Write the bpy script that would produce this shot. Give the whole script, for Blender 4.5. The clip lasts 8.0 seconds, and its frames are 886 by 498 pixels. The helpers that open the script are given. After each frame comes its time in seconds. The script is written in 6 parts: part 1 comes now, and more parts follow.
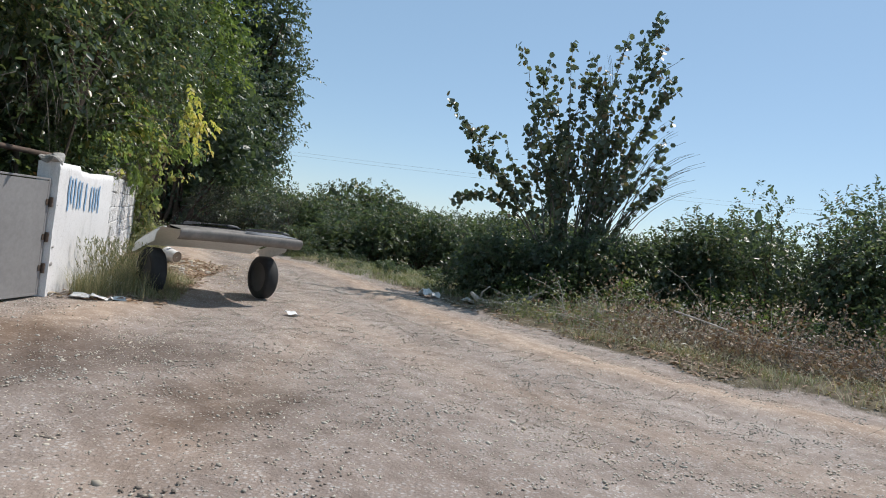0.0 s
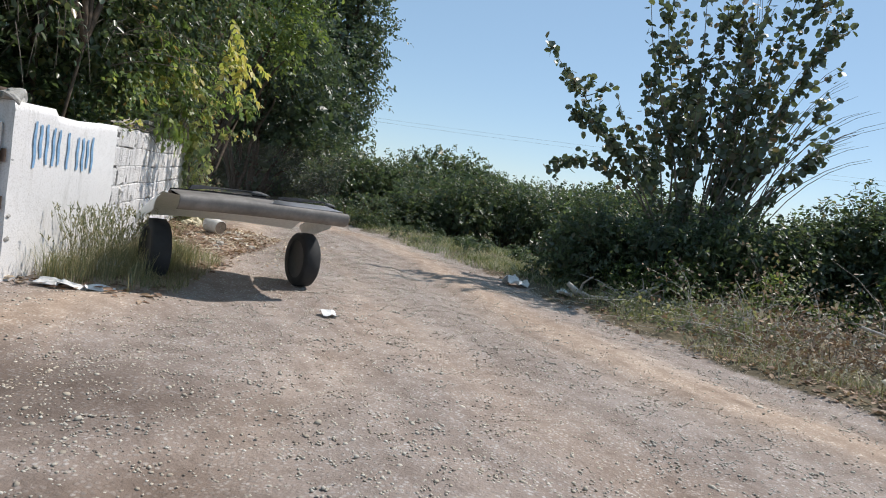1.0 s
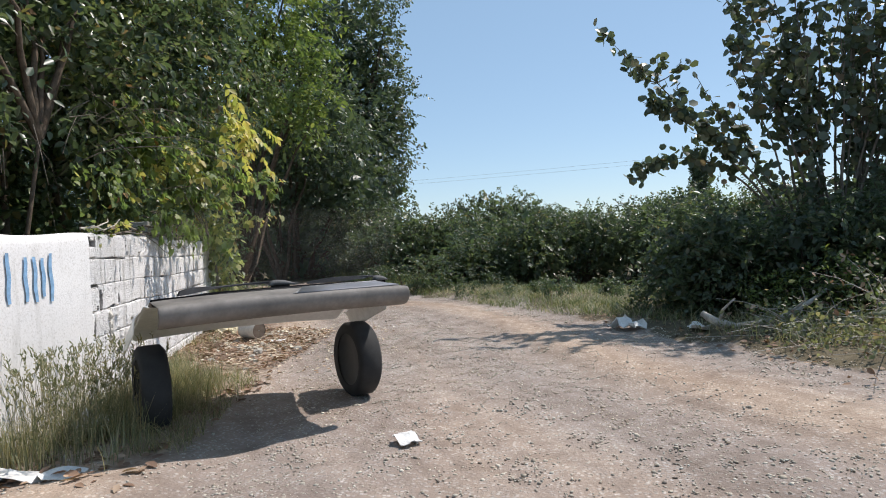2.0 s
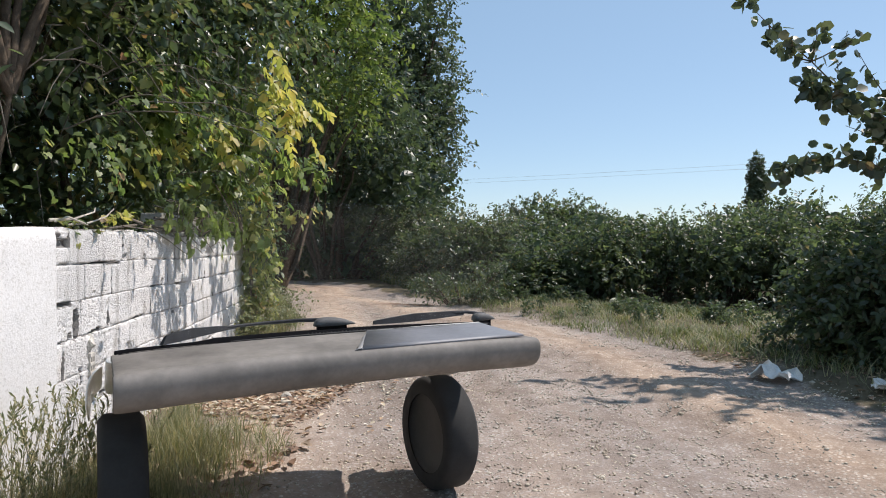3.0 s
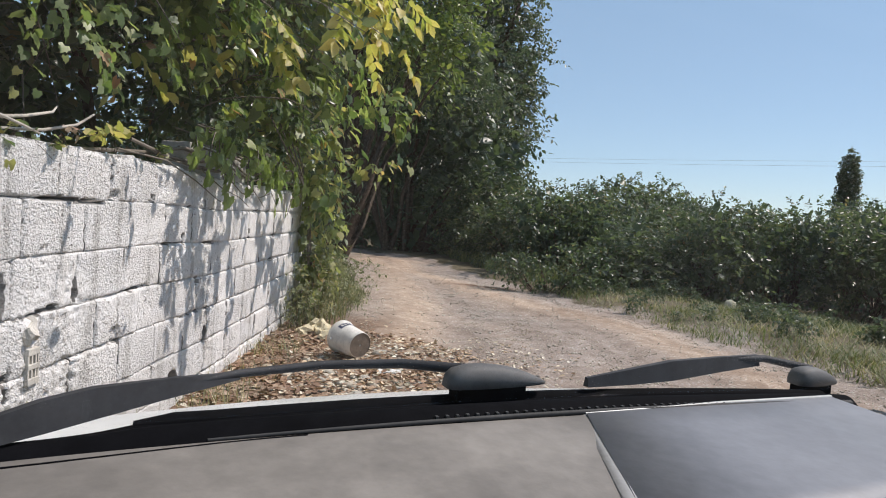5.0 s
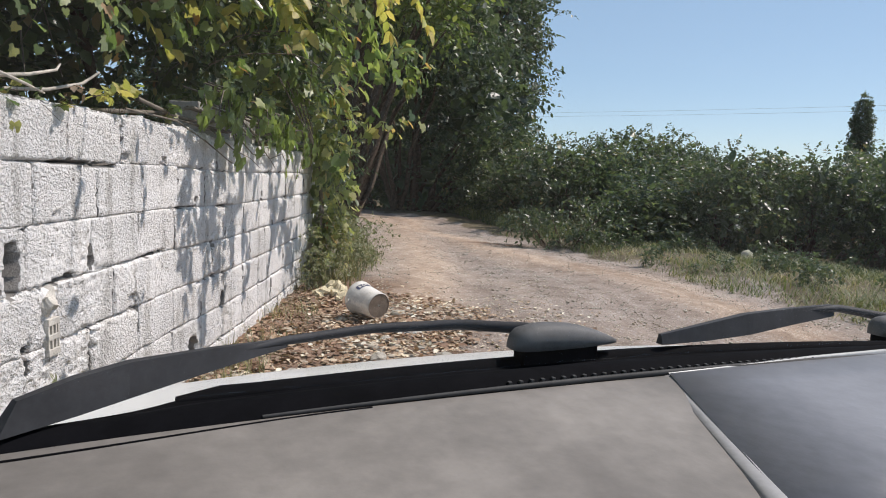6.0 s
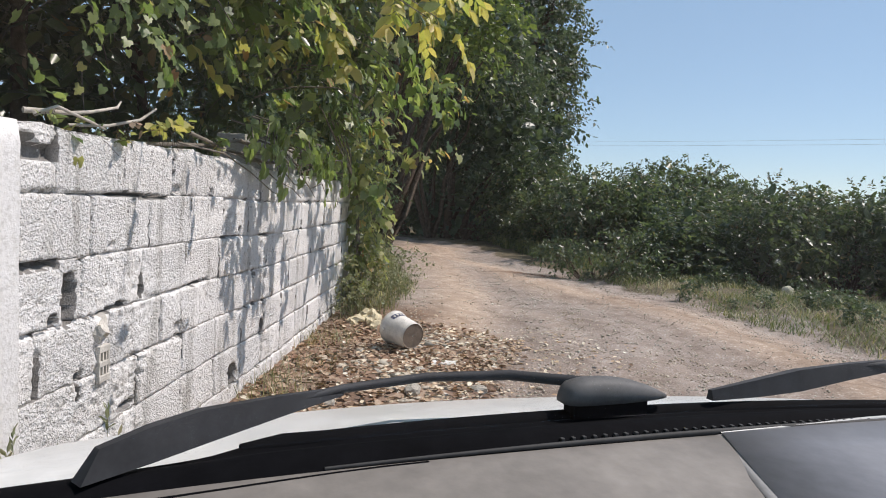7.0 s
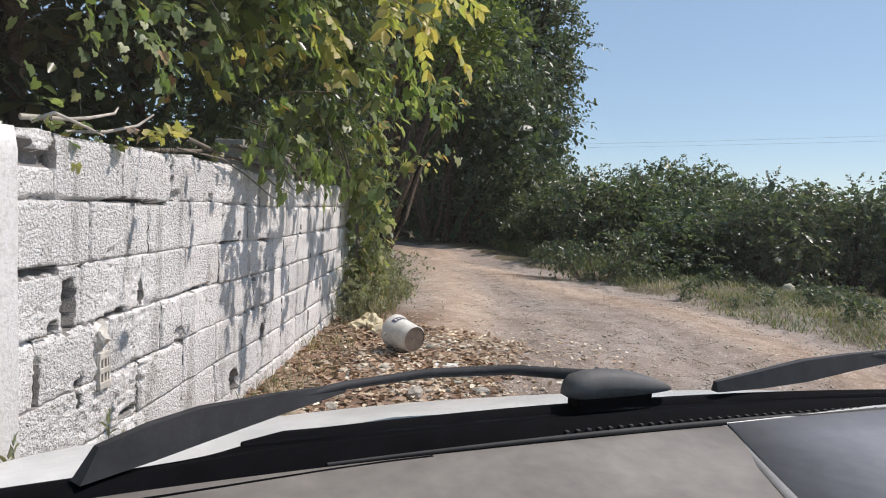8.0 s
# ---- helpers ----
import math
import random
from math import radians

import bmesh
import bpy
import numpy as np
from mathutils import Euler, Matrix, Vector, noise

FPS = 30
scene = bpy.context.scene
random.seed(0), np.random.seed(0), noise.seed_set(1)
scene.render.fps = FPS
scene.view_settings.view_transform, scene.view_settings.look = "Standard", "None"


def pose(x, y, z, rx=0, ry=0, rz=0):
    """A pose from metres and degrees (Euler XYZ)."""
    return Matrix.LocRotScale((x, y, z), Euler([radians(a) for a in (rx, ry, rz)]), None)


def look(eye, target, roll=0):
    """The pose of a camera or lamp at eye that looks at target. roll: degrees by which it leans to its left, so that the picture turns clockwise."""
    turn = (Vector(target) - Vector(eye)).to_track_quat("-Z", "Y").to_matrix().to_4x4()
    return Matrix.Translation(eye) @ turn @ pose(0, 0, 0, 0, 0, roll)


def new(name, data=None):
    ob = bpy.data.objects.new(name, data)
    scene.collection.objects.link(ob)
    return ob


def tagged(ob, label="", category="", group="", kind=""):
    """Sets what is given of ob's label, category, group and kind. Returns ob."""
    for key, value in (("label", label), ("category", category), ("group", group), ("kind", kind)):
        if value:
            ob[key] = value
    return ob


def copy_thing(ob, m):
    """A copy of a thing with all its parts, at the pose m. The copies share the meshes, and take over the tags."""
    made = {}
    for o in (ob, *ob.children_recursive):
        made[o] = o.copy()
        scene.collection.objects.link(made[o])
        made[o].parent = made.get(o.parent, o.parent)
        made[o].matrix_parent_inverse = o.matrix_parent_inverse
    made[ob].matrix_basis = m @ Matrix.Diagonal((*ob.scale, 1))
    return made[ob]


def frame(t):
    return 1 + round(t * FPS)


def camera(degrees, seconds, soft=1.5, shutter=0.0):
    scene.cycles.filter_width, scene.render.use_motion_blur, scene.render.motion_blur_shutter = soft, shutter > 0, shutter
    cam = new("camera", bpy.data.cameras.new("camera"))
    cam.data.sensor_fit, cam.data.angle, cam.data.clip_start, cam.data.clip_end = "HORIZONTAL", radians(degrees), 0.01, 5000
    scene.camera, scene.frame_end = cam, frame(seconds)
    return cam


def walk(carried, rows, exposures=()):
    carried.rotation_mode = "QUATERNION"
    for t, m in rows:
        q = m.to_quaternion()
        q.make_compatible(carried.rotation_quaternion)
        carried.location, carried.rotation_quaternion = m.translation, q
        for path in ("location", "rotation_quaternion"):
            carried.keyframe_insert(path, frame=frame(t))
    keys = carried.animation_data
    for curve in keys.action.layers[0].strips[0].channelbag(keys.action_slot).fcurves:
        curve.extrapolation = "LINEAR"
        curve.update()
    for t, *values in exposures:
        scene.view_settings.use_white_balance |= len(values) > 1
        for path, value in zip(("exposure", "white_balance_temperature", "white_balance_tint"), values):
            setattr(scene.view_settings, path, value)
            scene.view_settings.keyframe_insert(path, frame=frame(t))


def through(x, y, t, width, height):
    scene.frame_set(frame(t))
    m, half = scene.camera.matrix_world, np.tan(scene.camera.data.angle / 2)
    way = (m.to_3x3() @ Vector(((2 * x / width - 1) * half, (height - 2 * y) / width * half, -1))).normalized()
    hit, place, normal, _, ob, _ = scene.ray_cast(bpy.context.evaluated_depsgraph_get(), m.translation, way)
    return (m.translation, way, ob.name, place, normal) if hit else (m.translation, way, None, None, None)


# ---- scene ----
cam = camera(69.3, 8.0, soft=1.0)
PATH = [
    (0, (1.16, -2.57, 1.216), (1.168, -0.57, 1.169), 8.0),
    (0.5, (1.155, -1.439, 1.191), (1.162, 0.561, 1.165), 9.1),
    (0.7, (1.144, -1.01, 1.213), (1.099, 0.986, 1.091), 8.9),
    (0.9, (1.114, -0.59, 1.247), (1.018, 1.399, 1.063), 10.5),
    (1, (1.088, -0.379, 1.253), (0.846, 1.598, 1.074), 9.4),
    (1.5, (0.834, 0.644, 1.205), (0.455, 2.606, 1.128), 0.9),
    (1.7, (0.702, 0.992, 1.168), (0.317, 2.954, 1.115), -1.8),
    (2.8, (0.001, 2.621, 1.229), (-0.487, 4.56, 1.245), -1.8),
    (3, (-0.265, 2.976, 1.275), (-0.804, 4.902, 1.252), -0.2),
    (3.5, (-0.624, 3.528, 1.166), (-1.232, 5.433, 1.153), -2.3),
    (4, (-0.908, 3.99, 1.194), (-1.606, 5.864, 1.14), -0.5),
    (4.2, (-0.959, 4.115, 1.18), (-1.666, 5.986, 1.128), -0.1),
    (5.3, (-1.286, 4.565, 1.191), (-1.994, 6.43, 1.05), 4.7),
    (5.5, (-1.345, 4.6, 1.178), (-2.056, 6.46, 0.988), 3.8),
    (6, (-1.279, 4.542, 1.164), (-2.0, 6.393, 0.935), 2.4),
    (6.5, (-1.306, 4.529, 1.164), (-2.13, 6.335, 0.927), -0.4),
    (6.9, (-1.303, 4.515, 1.198), (-2.231, 6.282, 1.073), -0.7),
    (7, (-1.303, 4.511, 1.202), (-2.121, 6.33, 1.05), 3.3),
    (7.5, (-1.322, 4.501, 1.194), (-2.087, 6.347, 1.114), 1.8),
    (8, (-1.305, 4.516, 1.187), (-2.124, 6.336, 1.049), 2.3),
]
walk(cam, [(t, look(eye, target, roll)) for t, eye, target, roll in PATH],
     [(0.0, 0.06, 6450, 12), (1.5, 0.15, 6480, 13), (3.0, 0.22, 6600, 15), (5.0, 0.10, 6630, 15), (8.0, 0.09, 6630, 16)])

# ---- light ----
SUN_AZ = radians(49)      # from +y towards +x
SUN_EL = radians(55)
world = bpy.data.worlds.new("world")
scene.world = world
world.use_nodes = True
wn = world.node_tree
sky = wn.nodes.new("ShaderNodeTexSky")
sky.sky_type = "NISHITA"
sky.sun_disc = False
sky.sun_elevation = SUN_EL
sky.sun_rotation = SUN_AZ
sky.air_density, sky.dust_density, sky.ozone_density = 0.9, 0.15, 2.8
wn.nodes["Background"].inputs["Strength"].default_value = 0.136
haze = wn.nodes.new("ShaderNodeMix")
haze.data_type, haze.blend_type = "RGBA", "MULTIPLY"
haze.inputs["Factor"].default_value = 1.0
haze.inputs["B"].default_value = (1.04, 1.0, 0.95, 1)
wn.links.new(sky.outputs["Color"], haze.inputs["A"])
pale = wn.nodes.new("ShaderNodeMix")      # thin summer haze evens out the sky
pale.data_type, pale.blend_type = "RGBA", "MIX"
pale.inputs["Factor"].default_value = 0.5
pale.inputs["B"].default_value = (2.35, 3.75, 4.9, 1)
wn.links.new(haze.outputs["Result"], pale.inputs["A"])
wn.links.new(pale.outputs["Result"], wn.nodes["Background"].inputs["Color"])
sun_data = bpy.data.lights.new("sun", "SUN")
sun_data.energy, sun_data.angle, sun_data.color = 4.0, radians(0.55), (1.0, 0.955, 0.885)
sun = new("sun", sun_data)
sun.matrix_world = look((math.sin(SUN_AZ) * math.cos(SUN_EL) * 60, math.cos(SUN_AZ) * math.cos(SUN_EL) * 60, math.sin(SUN_EL) * 60), (0, 0, 0))


# ---- materials ----
def material(name):
    m = bpy.data.materials.new(name)
    m.use_nodes = True
    nt = m.node_tree
    return m, nt, nt.nodes["Principled BSDF"]


def node(nt, kind, **inputs):
    n = nt.nodes.new(kind)
    for k, v in inputs.items():
        n.inputs[k.replace("_", " ")].default_value = v
    return n


def noise_tex(nt, scale, detail=5.0, rough=0.6, coords="Object"):
    tc = nt.nodes.new("ShaderNodeTexCoord")
    n = node(nt, "ShaderNodeTexNoise", Scale=scale, Detail=detail, Roughness=rough)
    nt.links.new(tc.outputs[coords], n.inputs["Vector"])
    return n


def ramp(nt, source, stops):
    r = nt.nodes.new("ShaderNodeValToRGB")
    el = r.color_ramp.elements
    while len(el) < len(stops):
        el.new(0.5)
    for e, (p, c) in zip(el, stops):
        e.position, e.color = p, (*c, 1) if len(c) == 3 else c
    nt.links.new(source, r.inputs["Fac"])
    return r.outputs["Color"]


def mix(nt, fac, a, b, mode="MIX"):
    m = nt.nodes.new("ShaderNodeMix")
    m.data_type, m.blend_type = "RGBA", mode
    for sock, v in ((m.inputs["Factor"], fac), (m.inputs["A"], a), (m.inputs["B"], b)):
        if isinstance(v, (float, int)):
            sock.default_value = v
        elif isinstance(v, tuple):
            sock.default_value = (*v, 1)
        else:
            nt.links.new(v, sock)
    return m.outputs["Result"]


def bump(nt, bsdf, height, strength, distance):
    b = node(nt, "ShaderNodeBump", Strength=strength, Distance=distance)
    nt.links.new(height, b.inputs["Height"])
    nt.links.new(b.outputs["Normal"], bsdf.inputs["Normal"])


def plain(name, colour, rough=0.6, metal=0.0, vary=0.15, scale=8.0, relief=0.0, spec=0.5):
    """A surface of one colour with blotches at two scales and fine relief."""
    m, nt, b = material(name)
    lo = tuple(c * (1 - vary) for c in colour)
    hi = tuple(min(1.0, c * (1 + vary)) for c in colour)
    big, fine = noise_tex(nt, scale), noise_tex(nt, scale * 9)
    a = ramp(nt, big.outputs["Fac"], [(0.3, lo), (0.7, hi)])
    c = ramp(nt, fine.outputs["Fac"], [(0.35, (0.86, 0.86, 0.86)), (0.65, (1, 1, 1))])
    nt.links.new(mix(nt, 1.0, a, c, "MULTIPLY"), b.inputs["Base Color"])
    b.inputs["Roughness"].default_value, b.inputs["Metallic"].default_value = rough, metal
    b.inputs["Specular IOR Level"].default_value = spec
    if relief:
        bump(nt, b, fine.outputs["Fac"], 0.6, relief)
    return m


def leafy(name, stops, rough=0.42, through=0.48, vary_scale=0.8):
    """Leaves: colour by leaf, light shining through, a waxy gloss."""
    m, nt, b = material(name)
    g = nt.nodes.new("ShaderNodeNewGeometry")
    col = ramp(nt, g.outputs["Random Per Island"], stops)
    big = noise_tex(nt, vary_scale)
    col = mix(nt, 1.0, col, ramp(nt, big.outputs["Fac"], [(0.3, (0.72, 0.78, 0.8)), (0.7, (1.12, 1.06, 0.95))]), "MULTIPLY")
    nt.links.new(col, b.inputs["Base Color"])
    b.inputs["Roughness"].default_value = rough
    b.inputs["Specular IOR Level"].default_value = 0.75
    t = nt.nodes.new("ShaderNodeBsdfTranslucent")
    nt.links.new(mix(nt, 1.0, col, (1.45, 1.5, 0.95), "MULTIPLY"), t.inputs["Color"])
    s = nt.nodes.new("ShaderNodeMixShader")
    s.inputs["Fac"].default_value = through
    nt.links.new(b.outputs["BSDF"], s.inputs[1])
    nt.links.new(t.outputs["BSDF"], s.inputs[2])
    nt.links.new(s.outputs["Shader"], nt.nodes["Material Output"].inputs["Surface"])
    return m


def ground_material():
    m, nt, b = material("dirt_and_gravel")
    at = nt.nodes.new("ShaderNodeAttribute")
    at.attribute_name = "road"
    wear = nt.nodes.new("ShaderNodeAttribute")
    wear.attribute_name = "track"
    big, mid, fine = noise_tex(nt, 0.55, 6), noise_tex(nt, 5.0, 8, 0.7), noise_tex(nt, 60.0, 4, 0.7)
    tc = nt.nodes.new("ShaderNodeTexCoord")
    v1, v2 = node(nt, "ShaderNodeTexVoronoi", Scale=42.0), node(nt, "ShaderNodeTexVoronoi", Scale=95.0)
    for v in (v1, v2):
        nt.links.new(tc.outputs["Object"], v.inputs["Vector"])
    dirt = ramp(nt, big.outputs["Fac"], [(0.3, (0.268, 0.212, 0.180)), (0.5, (0.328, 0.267, 0.230)), (0.7, (0.375, 0.318, 0.283))])
    dirt = mix(nt, 1.0, dirt, ramp(nt, mid.outputs["Fac"], [(0.3, (0.72, 0.71, 0.7)), (0.55, (1, 1, 1)), (0.75, (1.12, 1.1, 1.06))]), "MULTIPLY")
    stone = ramp(nt, v1.outputs["Color"], [(0.1, (0.24, 0.21, 0.19)), (0.5, (0.40, 0.36, 0.33)), (0.9, (0.56, 0.52, 0.49))])
    cover = ramp(nt, mid.outputs["Fac"], [(0.40, (0, 0, 0)), (0.58, (1, 1, 1))])
    near = ramp(nt, v1.outputs["Distance"], [(0.25, (1, 1, 1)), (0.55, (0, 0, 0))])
    road = mix(nt, mix(nt, 1.0, cover, near, "MULTIPLY"), dirt, stone)
    road = mix(nt, wear.outputs["Fac"], road, mix(nt, 1.0, road, (1.34, 1.24, 1.10), "MULTIPLY"))
    across = nt.nodes.new("ShaderNodeAttribute")
    across.attribute_name = "across"
    sep = nt.nodes.new("ShaderNodeSeparateXYZ")
    nt.links.new(tc.outputs["Object"], sep.inputs["Vector"])
    comb = nt.nodes.new("ShaderNodeCombineXYZ")
    nt.links.new(across.outputs["Fac"], comb.inputs["X"])
    squeeze = nt.nodes.new("ShaderNodeMath")
    squeeze.operation = "MULTIPLY"
    squeeze.inputs[1].default_value = 0.09
    nt.links.new(sep.outputs["Y"], squeeze.inputs[0])
    nt.links.new(squeeze.outputs["Value"], comb.inputs["Y"])
    rut = node(nt, "ShaderNodeTexNoise", Scale=3.2, Detail=7.0, Roughness=0.62)
    nt.links.new(comb.outputs["Vector"], rut.inputs["Vector"])
    road = mix(nt, 1.0, road, ramp(nt, rut.outputs["Fac"], [(0.33, (0.80, 0.78, 0.76)), (0.5, (1, 1, 1)), (0.68, (1.12, 1.10, 1.07))]), "MULTIPLY")
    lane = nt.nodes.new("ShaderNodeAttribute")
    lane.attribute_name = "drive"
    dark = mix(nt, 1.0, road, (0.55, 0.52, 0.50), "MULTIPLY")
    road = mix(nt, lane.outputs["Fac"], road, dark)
    # leaf mould by the wall; the same browns paint the lane's shadow streak
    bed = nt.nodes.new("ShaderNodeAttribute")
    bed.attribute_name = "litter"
    mould_shade = ramp(nt, mid.outputs["Fac"], [(0.3, (0.12, 0.07, 0.045)), (0.6, (0.22, 0.135, 0.09)), (0.8, (0.33, 0.23, 0.165))])
    road = mix(nt, bed.outputs["Fac"], road, mould_shade)
    soil = ramp(nt, mid.outputs["Fac"], [(0.25, (0.08, 0.065, 0.045)), (0.5, (0.14, 0.115, 0.075)), (0.7, (0.20, 0.165, 0.11)), (0.85, (0.11, 0.12, 0.055))])
    edge = nt.nodes.new("ShaderNodeMath")
    edge.operation = "MULTIPLY_ADD"
    nt.links.new(mid.outputs["Fac"], edge.inputs[0])
    edge.inputs[1].default_value = 0.8
    nt.links.new(at.outputs["Fac"], edge.inputs[2])
    mask = ramp(nt, edge.outputs["Value"], [(0.78, (0, 0, 0)), (1.0, (1, 1, 1))])
    nt.links.new(mix(nt, mask, soil, road), b.inputs["Base Color"])
    b.inputs["Roughness"].default_value = 0.95
    b.inputs["Specular IOR Level"].default_value = 0.15
    h = mix(nt, 0.45, mix(nt, 0.78, near, fine.outputs["Fac"]), mid.outputs["Fac"])
    bump(nt, b, h, 0.9, 0.018)
    return m


def whitewash(name, base, stain, rough_size, relief, pitted=True):
    """Old lime paint over masonry: streaks running down, chips and grain, pit shade in the colour."""
    m, nt, b = material(name)
    tc = nt.nodes.new("ShaderNodeTexCoord")
    stretch = nt.nodes.new("ShaderNodeMapping")
    stretch.inputs["Scale"].default_value = (9, 9, 1.1)
    nt.links.new(tc.outputs["Object"], stretch.inputs["Vector"])
    run = node(nt, "ShaderNodeTexNoise", Scale=1.0, Detail=6.0, Roughness=0.65)
    nt.links.new(stretch.outputs["Vector"], run.inputs["Vector"])
    fine, mid = noise_tex(nt, rough_size, 6, 0.7), noise_tex(nt, 6.0, 6, 0.65)
    chips = node(nt, "ShaderNodeTexVoronoi", Scale=rough_size * 0.7)
    nt.links.new(tc.outputs["Object"], chips.inputs["Vector"])
    info = nt.nodes.new("ShaderNodeObjectInfo")
    tone = ramp(nt, info.outputs["Random"], [(0.0, (0.93, 0.93, 0.93)), (1.0, (1.04, 1.03, 1.02))])
    col = ramp(nt, run.outputs["Fac"], [(0.32, stain), (0.46, base), (1.0, base)])
    col = mix(nt, ramp(nt, mid.outputs["Fac"], [(0.60, (0, 0, 0)), (0.78, (0.7, 0.7, 0.7))]), col, tuple(c * 0.78 for c in base))
    col = mix(nt, ramp(nt, fine.outputs["Fac"], [(0.60, (0, 0, 0)), (0.72, (0.6, 0.6, 0.6))]), col, stain)
    # dirt and shade of the small pits, both painted as darker specks
    grit_shade = noise_tex(nt, rough_size * 2.6, 4, 0.75)
    col = mix(nt, 1.0, col, ramp(nt, grit_shade.outputs["Fac"], [(0.36, (0.80, 0.79, 0.77)), (0.50, (1, 1, 1))]), "MULTIPLY")
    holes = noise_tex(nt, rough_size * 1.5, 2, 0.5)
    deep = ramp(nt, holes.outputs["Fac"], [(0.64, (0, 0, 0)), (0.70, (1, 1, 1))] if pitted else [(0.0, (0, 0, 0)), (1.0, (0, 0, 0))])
    # shade inside the deeper holes is painted into the colour too
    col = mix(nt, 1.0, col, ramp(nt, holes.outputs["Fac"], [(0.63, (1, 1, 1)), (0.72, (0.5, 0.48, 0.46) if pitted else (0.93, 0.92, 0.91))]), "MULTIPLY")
    nt.links.new(mix(nt, 1.0, col, tone, "MULTIPLY"), b.inputs["Base Color"])
    b.inputs["Roughness"].default_value = 0.93
    b.inputs["Specular IOR Level"].default_value = 0.2
    pits = noise_tex(nt, rough_size * 3.0, 3, 0.7)
    worn = noise_tex(nt, 2.1, 4, 0.6)
    h = mix(nt, 0.15, mix(nt, 0.62, fine.outputs["Fac"], pits.outputs["Fac"]), mid.outputs["Fac"])
    h = mix(nt, ramp(nt, worn.outputs["Fac"], [(0.36, (0.3, 0.3, 0.3)), (0.55, (1, 1, 1))]), mid.outputs["Fac"], h)
    h = mix(nt, deep, h, (0, 0, 0))
    if pitted:      # coarse aggregate standing out of the face
        lumps_ = noise_tex(nt, 92.0, 3, 0.6)
        grain = ramp(nt, lumps_.outputs["Fac"], [(0.40, (0, 0, 0)), (0.60, (1, 1, 1))])
        crumb = ramp(nt, worn.outputs["Fac"], [(0.34, (0.06, 0.06, 0.06)), (0.56, (0.42, 0.42, 0.42))])
        h = mix(nt, crumb, h, grain)
    bump(nt, b, h, 1.0, relief)
    return m


GROUND = ground_material()
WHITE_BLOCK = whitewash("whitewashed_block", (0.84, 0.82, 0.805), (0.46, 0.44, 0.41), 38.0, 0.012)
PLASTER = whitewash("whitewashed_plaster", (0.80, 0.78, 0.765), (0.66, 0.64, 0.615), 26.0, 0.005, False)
MORTAR = plain("old_mortar", (0.40, 0.38, 0.35), 0.95, vary=0.35, scale=9, relief=0.01, spec=0.1)
HOLLOW = plain("bare_hollow_block", (0.27, 0.255, 0.24), 0.96, vary=0.35, scale=16, relief=0.008, spec=0.1)
CONCRETE = plain("weathered_concrete", (0.40, 0.385, 0.355), 0.93, vary=0.25, scale=5, relief=0.01, spec=0.2)
GREY_SHEET = plain("grey_painted_sheet", (0.27, 0.258, 0.25), 0.6, vary=0.08, scale=2.5, relief=0.001)
RUST = plain("rusty_iron", (0.11, 0.075, 0.055), 0.8, 0.3, vary=0.35, scale=18, relief=0.002)
BLUE_SPRAY = plain("blue_spray_paint", (0.23, 0.40, 0.60), 0.8, vary=0.3, scale=22)
CLAY = plain("broken_clay_brick", (0.62, 0.58, 0.52), 0.95, vary=0.2, scale=20, relief=0.004)
BARK = plain("bark", (0.13, 0.10, 0.075), 0.95, vary=0.4, scale=14, relief=0.01, spec=0.1)
TWIG_GREY = plain("grey_twig", (0.20, 0.175, 0.145), 0.9, vary=0.3, scale=16, spec=0.1)
DEAD_WOOD = plain("bleached_dead_wood", (0.52, 0.47, 0.41), 0.9, vary=0.3, scale=18, relief=0.003, spec=0.15)
STONE = plain("limestone", (0.48, 0.44, 0.38), 0.92, vary=0.25, scale=7, relief=0.01, spec=0.2)
CLOD = plain("brown_clod", (0.24, 0.20, 0.165), 0.95, vary=0.3, scale=9, relief=0.004, spec=0.1)
VINE = leafy("vine_leaf", [(0.0, (0.062, 0.095, 0.06)), (0.5, (0.098, 0.142, 0.078)), (0.92, (0.165, 0.20, 0.095)), (0.975, (0.27, 0.235, 0.10)), (1.0, (0.24, 0.14, 0.09))], 0.34, 0.42)
VINE_LIGHT = leafy("light_vine_leaf", [(0.0, (0.09, 0.145, 0.055)), (0.5, (0.18, 0.25, 0.09)), (0.88, (0.31, 0.37, 0.135)), (0.96, (0.46, 0.42, 0.17)), (1.0, (0.42, 0.20, 0.11))], 0.42, 0.5, 1.2)
VINE_PALE = leafy("pale_vine_leaf", [(0.0, (0.17, 0.21, 0.085)), (0.5, (0.30, 0.34, 0.14)), (0.85, (0.42, 0.42, 0.19)), (0.95, (0.54, 0.44, 0.20)), (1.0, (0.42, 0.20, 0.11))], 0.45, 0.5, 1.2)
DARK_LEAF = leafy("dark_tree_leaf", [(0.0, (0.06, 0.085, 0.06)), (0.6, (0.085, 0.12, 0.075)), (1.0, (0.13, 0.17, 0.095))], 0.45, 0.36, 0.3)
LIGHT_LEAF = leafy("light_tree_leaf", [(0.0, (0.11, 0.165, 0.05)), (0.6, (0.18, 0.245, 0.075)), (1.0, (0.28, 0.32, 0.10))], 0.45, 0.4, 0.5)
HEDGE_LEAF = leafy("hedge_leaf", [(0.0, (0.065, 0.09, 0.06)), (0.6, (0.095, 0.13, 0.08)), (0.92, (0.14, 0.18, 0.10)), (1.0, (0.22, 0.18, 0.11))], 0.38, 0.5, 0.5)
SHRUB_LEAF = leafy("shrub_leaf", [(0.0, (0.075, 0.10, 0.07)), (0.7, (0.11, 0.14, 0.09)), (0.93, (0.16, 0.18, 0.10)), (1.0, (0.24, 0.16, 0.11))], 0.42, 0.3, 0.7)
